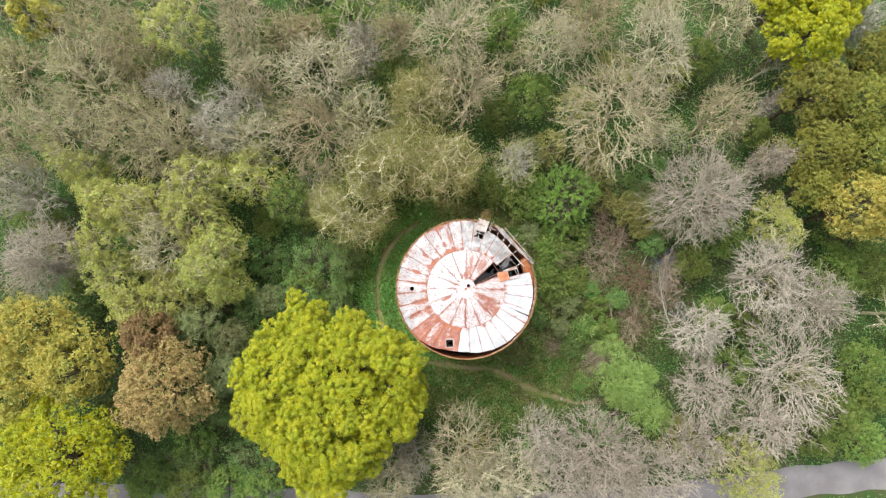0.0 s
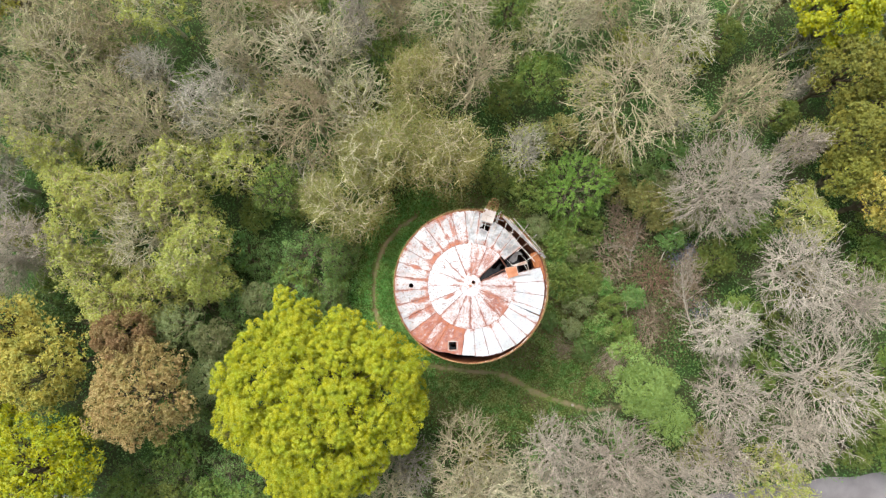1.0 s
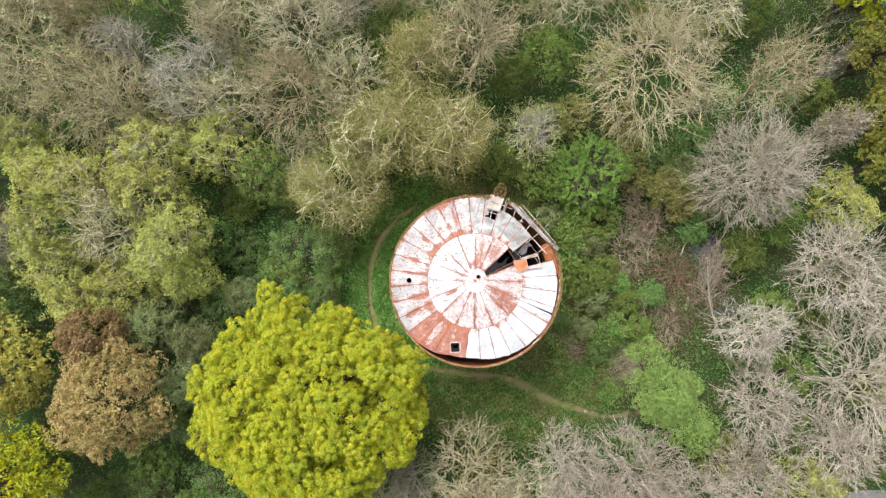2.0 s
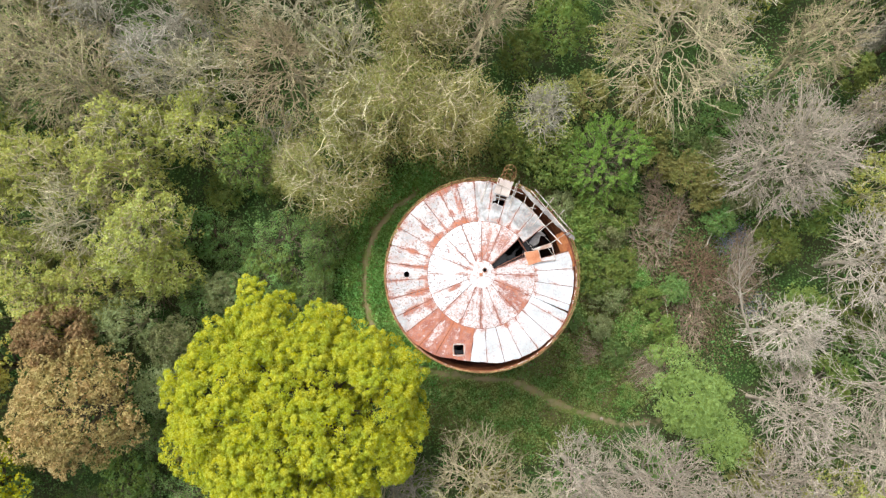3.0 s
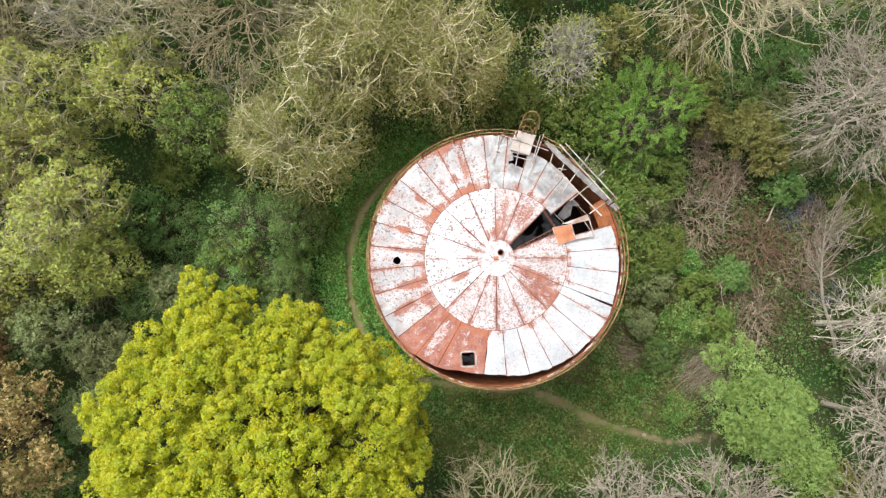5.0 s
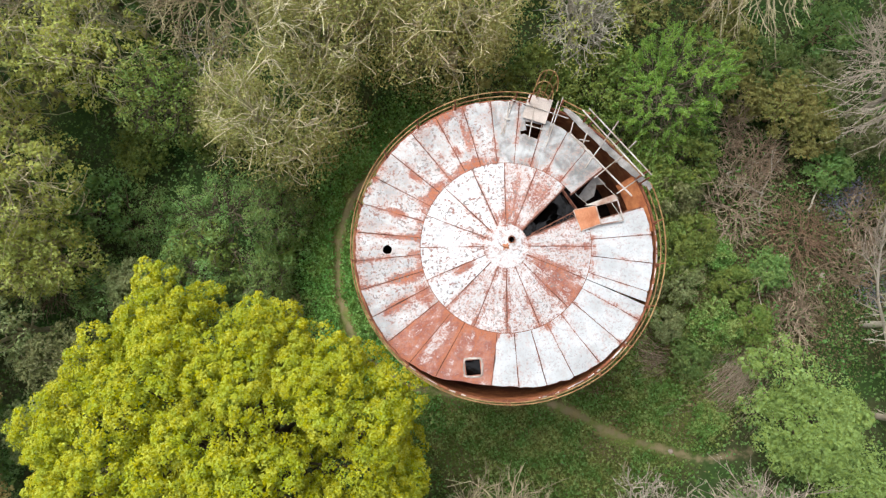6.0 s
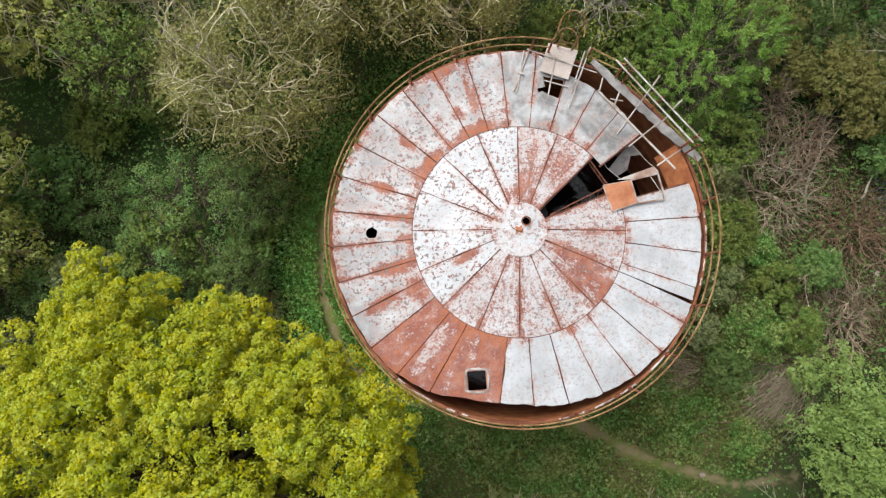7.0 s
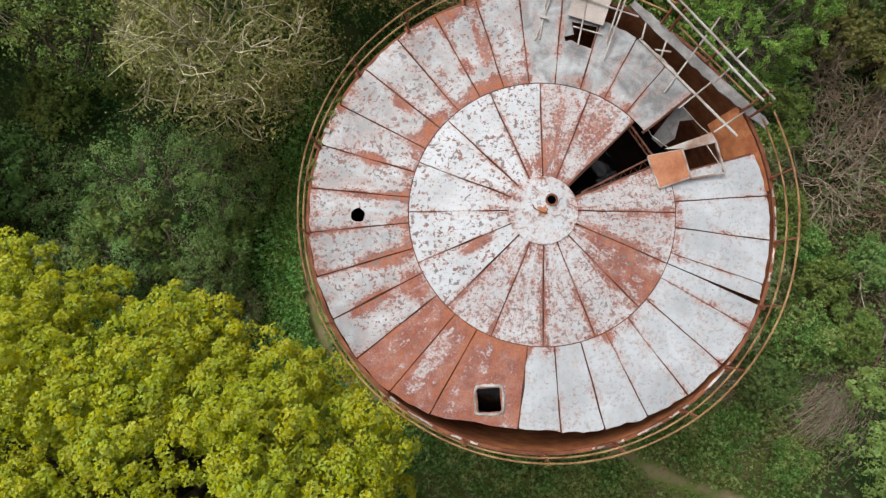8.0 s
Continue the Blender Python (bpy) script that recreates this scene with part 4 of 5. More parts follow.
plank_bm = worn_plank((2.38, 5.14, 12.04), (5.42, 2.04, 12.04), 0.27, -0.03, 7)
loose("plank", plank_bm, PLANK, "long grey weathered plank across the broken tank rim", "plank")
loose("torn_sheet", sheet([Vector(p) for p in ((3.42, 2.62, 12.0), (3.84, 2.3, 11.75), (3.5, 2.28, 11.7), (3.44, 1.9, 11.5), (3.13, 1.72, 11.4), (2.85, 1.91, 11.55), (3.1, 2.25, 11.85))], (), 0.01), PLANK, "torn grey sheet hanging into the tank", "sheet")
# the fallen hatch: an orange lid and an open frame
frame_thing = thing("roof_hatch", (TANK[0], TANK[1], 0), "open steel roof hatch with a rust-orange lid", "hatch")
part("lid", sheet([Vector(p) for p in ((2.48, 1.26, 12.38), (3.27, 1.40, 12.36), (3.44, 0.75, 12.33), (2.70, 0.50, 12.36))], (), 0.015), RUST_ORANGE, frame_thing, "rust-orange steel lid")
RIM = [(2.48, 1.26), (3.27, 1.40), (3.44, 0.75), (2.70, 0.50)]
for (ax, ay), (bx, by) in zip(RIM, RIM[1:] + RIM[:1]):
    part("lid_edge", bar((ax, ay, 12.35), (bx, by, 12.33), 0.035, 0.05), PALE_PAINT, frame_thing)
OPEN = [(3.29, 1.41, 12.30), (4.09, 1.60, 12.26), (4.28, 0.86, 12.22), (3.46, 0.73, 12.27)]
for a, b in zip(OPEN, OPEN[1:] + OPEN[:1]):
    part("frame_bar", bar(a, b, 0.04, 0.08), PALE_PAINT, frame_thing)
part("lip", sheet([Vector(p) for p in ((2.86, 1.42, 12.36), (4.00, 1.82, 12.28), (4.09, 1.62, 12.31), (3.29, 1.43, 12.35))], (), 0.012), PALE_PAINT, frame_thing, "bent pinkish-white sheet lip")
part("wire", pipe([(3.86, 1.52, 12.3), (4.22, 0.96, 12.26)], 0.012, 6), POLE_STEEL, frame_thing)
for a, b in (((2.4, 2.2, 12.28), (3.0, 1.5, 12.2)), ((3.45, 2.5, 12.1), (4.2, 1.7, 12.05))):
    loose("slack_wire", pipe([a, ((a[0] + b[0]) / 2, (a[1] + b[1]) / 2, 12.0), b], 0.010, 6), POLE_STEEL, "thin slack wire over the hole in the roof", "wire", "wires")

# ---- trees ----
LIME = [(-31.7, -12.2, 5.6, 13), (32.2, 24.7, 3.8, 12.5), (31.1, 28.4, 3.4, 12.5), (34.8, 26.9, 2.7, 12)]
GOLD = [(-34.9, -1.7, 3.9, 12), (-31.2, -4.1, 3.6, 12), (-36.0, -6.5, 3.2, 11.5), (36.1, 9.2, 3.3, 12), (-36.9, 26.8, 2.1, 11)]
BROWN = [(-23.6, -6.2, 4.3, 11.5), (-25.4, -1.7, 2.4, 10.5)]
OLIVE = [(33.0, 19.5, 3.2, 11.5), (37.2, 18.1, 3.2, 12), (33.4, 14.4, 3.0, 11), (37.9, 14.1, 2.8, 11.5), (39.3, 23.0, 2.7, 11), (33.1, 11.3, 2.2, 9.5)]
SPRING = [(-32.9, 12.7, 2.2, 10.5), (-30.3, 9.6, 2.5, 11), (-26.6, 9.3, 2.8, 11.5), (-22.2, 8.8, 2.9, 10.5), (-20.4, 5.6, 2.6, 11.2), (-19.7, 2.4, 2.2, 9.0), (-21.5, 3.7, 2.5, 9.5), (-30.4, 5.7, 2.6, 10), (-28.9, 2.4, 3.0, 9.5), (-24.4, 1.5, 2.6, 8.5), (-27.0, 0.2, 2.5, 9), (-17.3, 12.6, 2.7, 10.5), (-21.8, 12.0, 3.2, 11.5), (30.9, 8.2, 2.6, 8), (26.3, -13.6, 2.8, 10), (-24.7, 26.1, 3.2, 11.5)]
BUDDING = [(-31.5, 20.0, 4.7, 12.5), (-26.9, 16.7, 4.2, 12.5), (-33.5, 15.8, 3.4, 12), (-23.7, 15.0, 3.8, 12), (-24.7, 6.1, 2.5, 11.5), (-37.7, 15.5, 3.0, 12), (-38.6, 21.8, 2.9, 11.5), (-28.2, 23.5, 3.5, 12), (-32.8, 25.5, 3.4, 11.5), (-17.3, 15.7, 2.9, 11), (-7.4, 17.5, 3.1, 10)]
TAN = [(15.6, 18.2, 5.6, 13), (25.2, 18.1, 2.9, 12), (19.8, 24.1, 3.6, 12.5), (-10.7, 21.5, 3.5, 12.5), (-11.3, 16.7, 4.0, 12.5), (0.8, 25.2, 3.6, 12.5), (2.3, 20.1, 3.3, 12), (-17.9, 25.9, 2.7, 12), (-17.1, 21.3, 2.5, 11.5), (10.0, 25.0, 3.0, 11.5), (13.5, 27.4, 3.0, 12), (-4.3, 25.7, 2.4, 11), (-13.0, 25.7, 2.3, 11)]
TAN_S = [(1.7, -12.3, 3.7, 10.5), (3.1, -14.6, 3.2, 11), (-4.5, -14.3, 2.8, 10.5), (6.1, -14.1, 2.7, 10)]
PALE = [(29.8, 13.7, 1.8, 10.5), (28.4, 3.3, 4.2, 12), (33.0, 0.7, 3.2, 11.5), (22.4, -1.7, 2.9, 11), (29.3, -5.2, 4.8, 12), (27.4, -9.7, 3.6, 11.5), (13.1, -11.6, 4.4, 12), (18.3, -14.0, 3.6, 10.5), (8.4, -10.9, 2.5, 10.5), (22.6, -6.6, 3.1, 10.5), (21.8, -11.6, 2.6, 10), (10.2, -14.4, 3.4, 11), (14.9, -14.9, 2.9, 11)]
GREY = [(-24.6, 20.3, 2.5, 11.5), (-20.2, 16.9, 2.8, 11.5), (-7.4, 24.1, 2.2, 11), (38.0, 26.2, 1.9, 11), (-37.8, 11.1, 2.9, 11), (-2.9, -12.5, 2.3, 8.5), (6.9, 14.6, 2.1, 7), (-18.7, 19.1, 2.0, 10), (30.8, 19.6, 0.9, 8)]
TEAL = [(-12.0, 4.5, 3.3, 4.5), (-16.9, 4.6, 2.2, 2.2), (-14.1, 1.3, 2.7, 4), (-18.4, 1.0, 2.0, 4), (-9.3, 5.5, 1.9, 4.5), (-20.5, -9.4, 1.9, 4.5), (-23.3, -14.6, 3.5, 5), (-17.6, -14.1, 3.5, 5), (-26.7, -15.1, 2.3, 4.5), (-9.9, 1.3, 1.6, 3.5), (-12.0, -0.3, 2.2, 3.5)]
SHRUB = [(35.6, -9.4, 2.4, 6), (38.4, -11.8, 2.3, 5), (34.2, -11.5, 1.9, 5), (-26.8, -15.6, 2.3, 4.5), (-23.2, -15.9, 2.3, 4.8), (-19.9, -15.8, 2.2, 4.5), (-16.6, -16.0, 2.3, 4.8), (8.2, 20.9, 2.6, 6), (5.8, 27.2, 2.7, 6.5), (-9.0, 28.8, 2.1, 6), (-16.3, 26.8, 1.9, 6), (11.2, 2.7, 2.3, 2.6), (23.8, 4.7, 2.0, 4.5), (28.9, -0.3, 2.2, 4.5), (38.9, -4.5, 2.4, 5), (39.7, -7.8, 2.1, 4.5), (38.2, 7.1, 2.9, 5), (40.3, 3.9, 2.9, 5), (7.9, 11.3, 2.8, 4), (-4.6, 23.2, 2.6, 5), (-4.0, 17.0, 2.9, 5)]
NOOK = [(15.2, 13.4, 1.9, 3.6), (17.6, 12.4, 1.8, 3.2), (19.9, 11.4, 1.8, 3.2), (14.4, 15.8, 2.0, 4.2), (20.4, 6.8, 1.5, 2.4), (21.8, 8.4, 1.7, 3.0), (16.0, 10.8, 1.5, 2.8), (20.4, 14.2, 1.9, 3.6), (8.0, 15.4, 2.0, 4.0), (10.4, 16.2, 1.9, 4.0)]
SHRUB2 = [(5.2, 19.2, 2.1, 5), (25.1, 24.9, 2.1, 5), (10.5, 6.2, 1.8, 2.6), (12.3, 7.3, 2.2, 3), (4.7, 12.2, 1.9, 3.5), (-13.2, 9.4, 1.6, 4), (-17.1, 8.9, 1.8, 2.0), (37.4, 3.9, 2.6, 5), (25.7, -0.3, 2.1, 4.5), (-28.9, 22.3, 2.6, 6), (-18.5, 17.3, 1.9, 6), (-12.3, 27.6, 2.6, 5.5), (30.2, 17.5, 1.6, 5), (26.9, -5.0, 2.1, 5), (-38.5, 9.2, 2.6, 5.5), (-33.6, 3.9, 2.6, 5), (-30.4, -9.6, 2.1, 4.5), (-2.3, -12.7, 2.1, 4)]
BRUSH = [(15.4, 4.9, 2.9, 3), (19.0, 3.2, 2.8, 2.6), (-22.1, 2.1, 2.4, 4), (18.3, -0.9, 2.2, 2.2), (22.1, 4.0, 1.8, 3), (16.8, 7.4, 2.2, 3), (18.6, 10.6, 1.6, 3.4), (15.6, 9.2, 1.3, 2.8), (21.5, 1.2, 2.0, 2.4)]
TAN_EDGE = [(-45.0, 18.5, 3.4, 12), (-44.0, 10.0, 3.0, 11), (-44.5, 26.0, 3.4, 12), (-34.5, 32.5, 3.2, 12), (-25.5, 32.5, 3.2, 12), (-14.0, 32.0, 3.2, 12), (-1.5, 32.0, 3.2, 12), (12.5, 32.0, 3.2, 12), (32.0, 33.0, 3.0, 12), (-21.5, 29.8, 3.2, 12), (-8.5, 29.5, 3.0, 12), (5.0, 29.8, 3.2, 12), (20.5, 29.5, 3.4, 12), (26.5, 27.5, 3.0, 12), (-30.5, 30.0, 3.2, 12), (-38.5, 28.0, 3.0, 12), (40.5, 8.5, 2.6, 11), (-40.5, 0.5, 3.0, 11), (41.5, 0.0, 2.6, 10)]
THICKET = [(12.9, 3.3, 1.5, 2.4), (11.9, 1.0, 1.5, 2.2), (13.7, -1.6, 1.5, 2.6), (12.4, -3.2, 1.2, 1.8), (15.8, -1.4, 1.3, 2.0), (12.0, 5.6, 1.5, 2.8), (10.2, 4.2, 1.1, 1.9), (9.4, -0.8, 0.9, 1.2), (10.6, 7.6, 1.4, 2.5), (8.6, 7.8, 1.2, 2.1), (13.4, -6.6, 1.1, 0.9), (16.9, 1.3, 1.3, 2.0), (14.9, 0.7, 1.2, 1.9), (11.4, -1.4, 1.0, 1.6), (14.4, 2.3, 1.0, 1.6), (10.3, 1.9, 0.9, 1.4), (-9.6, 3.0, 1.4, 1.6), (-9.4, -0.2, 1.2, 1.2)]
MOSSY = [(0.3, 13.1, 3.6, 11.5), (-7.8, 8.9, 3.5, 10.5), (-6.4, 13.4, 3.2, 11), (-3.2, 13.9, 3.2, 11), (-2.5, 19.5, 3.0, 10.5), (-11.2, 10.2, 2.0, 7)]
RADIAL = [(-34.7, 4.5, 3.7, 12), (22.7, 10.0, 4.1, 12)]
SAGE = [(-19.5, -2.4, 1.9, 6), (-19.8, -5.4, 2.1, 6.5), (-22.2, -0.9, 2.3, 7.5), (-16.4, 1.2, 1.6, 4.5)]


def bushy(r, more=1.0):
    """How many limbs, boughs, branches and twigs a crown of that radius has."""
    return 8, int(28 * more), int((54 + 17 * r) * more), int((125 + 52 * r) * more), int((350 + 175 * r) * more)


def build_trees():
    seed = 100
    leafy_tree("oak_tree", "large broad tree in bright lime-yellow spring leaf", -9.25, -6.95, 8.2, 14.0, LEAF_LIME, BARK_DARK, 5, low=0.3, count=98, size=0.135, inner=46, clumps=25, clump_size=0.25, per_clump=98, leaf=0.05, tilt=0.4, taper=0.6, extra=((-3.0, 8.1, 9.5, 0.9), (-2.6, 6.6, 10.3, 1.2), (-3.6, 6.2, 9.6, 1.0), (-1.2, -7.4, 10.0, 1.3), (0.4, -7.0, 10.2, 1.2), (-6.8, -1.6, 9.5, 1.3), (6.9, 1.2, 7.6, 1.0), (6.9, -0.6, 7.6, 1.0), (6.3, 2.6, 7.4, 1.0), (0.2, -0.2, 12.6, 1.3), (-1.5, -1.4, 12.2, 1.2), (1.5, -1.3, 12.2, 1.2), (0.6, 1.6, 12.3, 1.2), (-1.2, 1.2, 12.3, 1.1), (1.6, 2.8, 11.8, 1.2), (2.7, 1.4, 11.8, 1.1), (0.2, 3.4, 11.6, 1.1)))
    for x, y, r, h in LIME:
        seed += 1
        leafy_tree("tree", "round tree in bright lime-yellow spring leaf", x, y, r, h, LEAF_LIME, BARK_DARK, seed, count=int(10 + r * 7), size=0.2, inner=10, clumps=16, clump_size=0.32, per_clump=32, group="trees in leaf", leaf=0.078, tilt=0.45)
    for x, y, r, h in GOLD:
        seed += 1
        leafy_tree("tree", "tree in golden-yellow young leaf", x, y, r, h, LEAF_GOLD, BARK_DARK, seed, count=int(8 + r * 6), size=0.26, clumps=22, clump_size=0.26, per_clump=14, group="trees in leaf", leaf=0.08, tilt=0.6)
    for x, y, r, h in BROWN:
        seed += 1
        leafy_tree("tree", "tree covered in brown-bronze young leaves", x, y, r, h, LEAF_BROWN, BARK_DARK, seed, count=int(14 + r * 7), size=0.24, clumps=26, clump_size=0.22, per_clump=20, group="trees in leaf", leaf=0.065, tilt=0.8)
    for x, y, r, h in OLIVE:
        seed += 1
        leafy_tree("tree", "olive-green tree in fine new leaf", x, y, r, h, LEAF_OLIVE, BARK_DARK, seed, count=int(10 + r * 5), size=0.3, clumps=20, clump_size=0.26, per_clump=14, group="trees in leaf", leaf=0.08, tilt=0.6)
    for x, y, r, h in SPRING:
        seed += 1
        bare_tree("tree", "slender tree with thin yellow-green spring leaf", x, y, r, h, BARK_STRAW, seed, (7, 20, 56, 170, 150), LEAF_SPRING, 32, 0.074, 0.26, "trees in thin leaf", sink=0.05, stout=0.9, tuft=0.4, fine=0.6)
    bare_tree("tree", "slim dark green tree beside a shady hollow", -14.0, 10.6, 2.1, 8, BARK_DARK, 260, (7, 20, 50, 130, 120), LEAF_SHRUB, 40, 0.062, 0.26, "trees in thin leaf", tuft=0.42, fine=0.5)
    for x, y, r, h in BUDDING:
        seed += 1
        bare_tree("tree", "bare tan tree with buff buds along the twigs", x, y, r * 1.1, h, BARK_TAN, seed, bushy(r, 0.74), LEAF_BUD, 2.6, 0.062, 0.1, "budding trees", twig_floor=0.016)
    for x, y, r, h in TAN + TAN_S + TAN_EDGE:
        seed += 1
        fine = 0.26 if (x, y, r, h) in TAN_EDGE else 0.9
        bare_tree("tree", "leafless tree with tan-brown branches and fine twigs", x, y, r * 1.08, h, BARK_TAN, seed, bushy(r, fine), LEAF_BUD, 0.4, 0.05, 0.12, "bare trees", twig_floor=0.0155)
    for x, y, r, h in PALE:
        seed += 1
        bare_tree("tree", "leafless tree with pale cream-grey branches and fine twigs", x, y, r * 0.92, h, BARK_PALE, seed, bushy(r, 1.0), LEAF_CATKIN, 1.1, 0.045, 0.06, "bare trees", twig_floor=0.0132, stout=0.85)
    for x, y, r, h in RADIAL:
        seed += 1
        bare_tree("tree", "bare pale tree with stout limbs spreading like spokes", x, y, r, h, BARK_PALE, seed, bushy(r, 1.6), group="bare trees", wiggle=0.28, twig_floor=0.0125, stout=0.7, leaves=LEAF_CATKIN, per_tip=1.6, leaf=0.05, loose_by=0.05)
    for x, y, r, h in GREY:
        seed += 1
        bare_tree("tree", "thin grey leafless tree with crooked branches", x, y, r, h, BARK_GREY, seed, (7, 26, 80, 200, 420), group="bare trees", wiggle=0.3)
    for x, y, r, h in MOSSY:
        seed += 1
        bare_tree("tree", "mossy tree with crooked pale limbs and thin olive leaf", x, y, r, h, BARK_STRAW, seed, (8, 24, 58, 130, 200), LEAF_MOSSY, 60, 0.056, 0.36, "mossy trees", wiggle=0.55, twig_floor=0.0165, sink=0.8, stout=1.25, fine=0.5)
    for x, y, r, h in SAGE:
        seed += 1
        leafy_tree("tree", "slim grey-green tree in thin young leaf", x, y, r, h, LEAF_SAGE, BARK_TAN, seed, low=0.15, count=18, size=0.32, clumps=40, clump_size=0.26, per_clump=9, leaf=0.06, headed=False, group="trees in leaf")
    for x, y, r, h in TEAL:
        seed += 1
        bare_tree("shrub", "feathery blue-green shrub under the trees", x, y, r, h, BARK_DARK, seed, (9, 18, 40, 100, 120), LEAF_TEAL, 80, 0.045, 0.22, "shrubs", fine=0.3, tuft=0.4, fork=0.12, low=0.0, mid=0.15)["category"] = "shrub"
    for x, y, r, h in SHRUB + SHRUB2:
        seed += 1
        leafy_tree("shrub", "green leafy shrub in the undergrowth", x, y, r, h, LEAF_SHRUB, BARK_DARK, seed, low=0.1, count=int(8 + r * 4), size=0.3, clumps=13, clump_size=0.34, per_clump=16, leaf=0.07, group="shrubs")
    for x, y, r, h in NOOK:
        seed += 1
        leafy_tree("shrub", "loose grey-green and olive shrub between bare trees", x, y, r, h, (LEAF_SAGE, LEAF_MOSSY, LEAF_TEAL)[seed % 3], BARK_BRUSH, seed, low=0.1, count=14, size=0.3, clumps=12, clump_size=0.34, per_clump=16, leaf=0.062, group="shrubs")
    for x, y, r, h in BRUSH:
        seed += 1
        bare_tree("brushwood", "low tangle of pink-brown bare stems", x, y, r, h, BARK_BRUSH, seed, (14, 40, 90, 150, 220), fork=0.08, fine=0.5, group="brushwood", twig_floor=0.011, low=0.0, mid=0.1)
    for x, y, r, h in THICKET:
        seed += 1
        leafy_tree("bramble_bush", "green bramble bush beside the tank clearing", x, y, r, h, (LEAF_SHRUB, LEAF_SAGE, LEAF_BRAMBLE, LEAF_TEAL)[seed % 4], BARK_BRUSH, seed, low=0.05, count=14, size=0.3, clumps=12, clump_size=0.36, per_clump=24, leaf=0.05, group="bramble bushes")
    for x, y, r, h in ((17.9, 9.9, 1.9, 4.2), (19.2, 8.6, 1.5, 3.4)):
        seed += 1
        leafy_tree("shrub", "loose yellow-green shrub between bare trees", x, y, r, h, LEAF_MOSSY, BARK_BRUSH, seed, low=0.1, count=16, size=0.3, clumps=13, clump_size=0.34, per_clump=20, leaf=0.06, group="shrubs")
    leafy_tree("elder_tree", "small tree in fresh light-green leaf", 16.9, -6.5, 2.6, 6.0, LEAF_FRESH, BARK_DARK, 71, low=0.2, count=30, size=0.27, clumps=16, clump_size=0.36, per_clump=46, leaf=0.055, tilt=0.45, extra=((-1.3, 3.7, 4.4, 0.8), (-0.9, 2.7, 4.8, 1.2), (-0.2, 1.7, 5.0, 1.5), (0.8, -1.6, 4.8, 1.4), (1.7, -2.6, 4.4, 1.3), (2.5, -3.2, 4.2, 1.2), (1.5, -3.5, 3.9, 1.0), (2.9, -2.2, 4.0, 0.9), (-2.5, 3.3, 4.1, 0.7), (-2.4, 1.2, 4.0, 0.8), (1.7, -1.3, 4.3, 1.2), (0.4, -2.6, 4.2, 1.2), (2.3, -2.3, 4.2, 1.1)))
    bare_tree("young_larch", "small bright green feathery larch beside the tank", 11.2, 10.8, 3.6, 6.6, BARK_DARK, 72, (14, 56, 140, 300, 560), LEAF_LARCH, 100, 0.034, 0.05, fork=0.2, low=-0.2, mid=0.3, fine=0.5, stout=0.8)


build_trees()


def build_thicket():
    """Shrubs that fill the wood between the trees."""
    rng = np.random.default_rng(77)
    placed = []
    for _ in range(1300):
        x, y = rng.uniform(-47, 45), rng.uniform(-14, 34)
        if clearing(x, y) > 0 or math.hypot(x - TANK[0], y - TANK[1]) < 9 or abs(y - road_line(x)) < 4.2 or math.hypot(x + 16, y - 8) < 4 or math.hypot(x + 9.5, y + 7) < 7.5 or math.hypot(x - 12.5, y - 10.5) < 6.5 or (13 < x < 24 and -10 < y < 9):
            continue
        if any(math.hypot(x - a, y - b) < 5.2 for a, b in placed):
            continue
        placed.append((x, y))
        if 9 < y < 31 and abs(x) < 42 and rng.uniform() < 0.5:
            tone = (BARK_TAN, BARK_GREY)[rng.integers(0, 2)]
            bare_tree("sapling", "thin half-bare sapling among the taller trees", x, y, rng.uniform(1.9, 2.7), rng.uniform(6.0, 9.0), tone, 700 + len(placed), (6, 18, 36, 70, 140), (LEAF_BUD, LEAF_MOSSY, LEAF_SPRING)[rng.integers(0, 3)], 9, 0.06, 0.2, "saplings")
            continue
        kind = rng.integers(0, 4)
        mat, tone = ((LEAF_SHRUB, "green"), (LEAF_MOSSY, "yellow-green"), (LEAF_OLIVE, "olive-green"), (LEAF_TEAL, "grey-green"))[kind]
        wide, tall = rng.uniform(1.7, 2.6), rng.uniform(2.5, 5.0)
        if -10 < x < 0 and y < 11.5:
            continue  # low ivy grows here
        leafy_tree("bush", "loose " + tone + " bush filling the wood floor", x, y, wide, tall, mat, BARK_DARK, 500 + len(placed), low=0.1, count=12, size=0.32, clumps=11, clump_size=0.36, per_clump=12, leaf=0.084, group="bushes of the wood floor")


build_thicket()


def undergrowth(name, label, material, count, leaf, seed, keep, height, area):
    """Leaves scattered over the ground in low mounds."""
    rng = np.random.default_rng(seed)
    x, y = rng.uniform(area[0], area[1], count), rng.uniform(area[2], area[3], count)
    ok = (np.hypot(x - TANK[0], y - TANK[1]) > 5.75) & (np.abs(y - road_line(x)) > ROAD_HALF + 0.15) & (rng.uniform(0, 1, count) < keep(x, y))
    x, y = x[ok], y[ok]
    mound = 0.5 + 0.5 * np.sin(x * 1.1 + 2 * np.sin(y * 0.7)) * np.sin(y * 1.3 + 1.5 * np.sin(x * 0.6))
    z = 0.05 + height * (0.25 + mound) * rng.uniform(0.3, 1.0, len(x))
    p = np.stack([x, y, z], 1)
    me = fast_mesh(name, *leaf_blades(rng, p, np.tile([0, 0, 0.8], (len(p), 1)), leaf, 0.6))
    tagged(mesh_part(name, me, material), label, "undergrowth", kind="stuff")


def trail_gap(x, y):
    return np.clip((trail_distance(x, y) - 0.12 - 0.1 * np.sin(x * 2.3 + y) * np.sin(y * 1.9)) / 0.45, 0, 1)


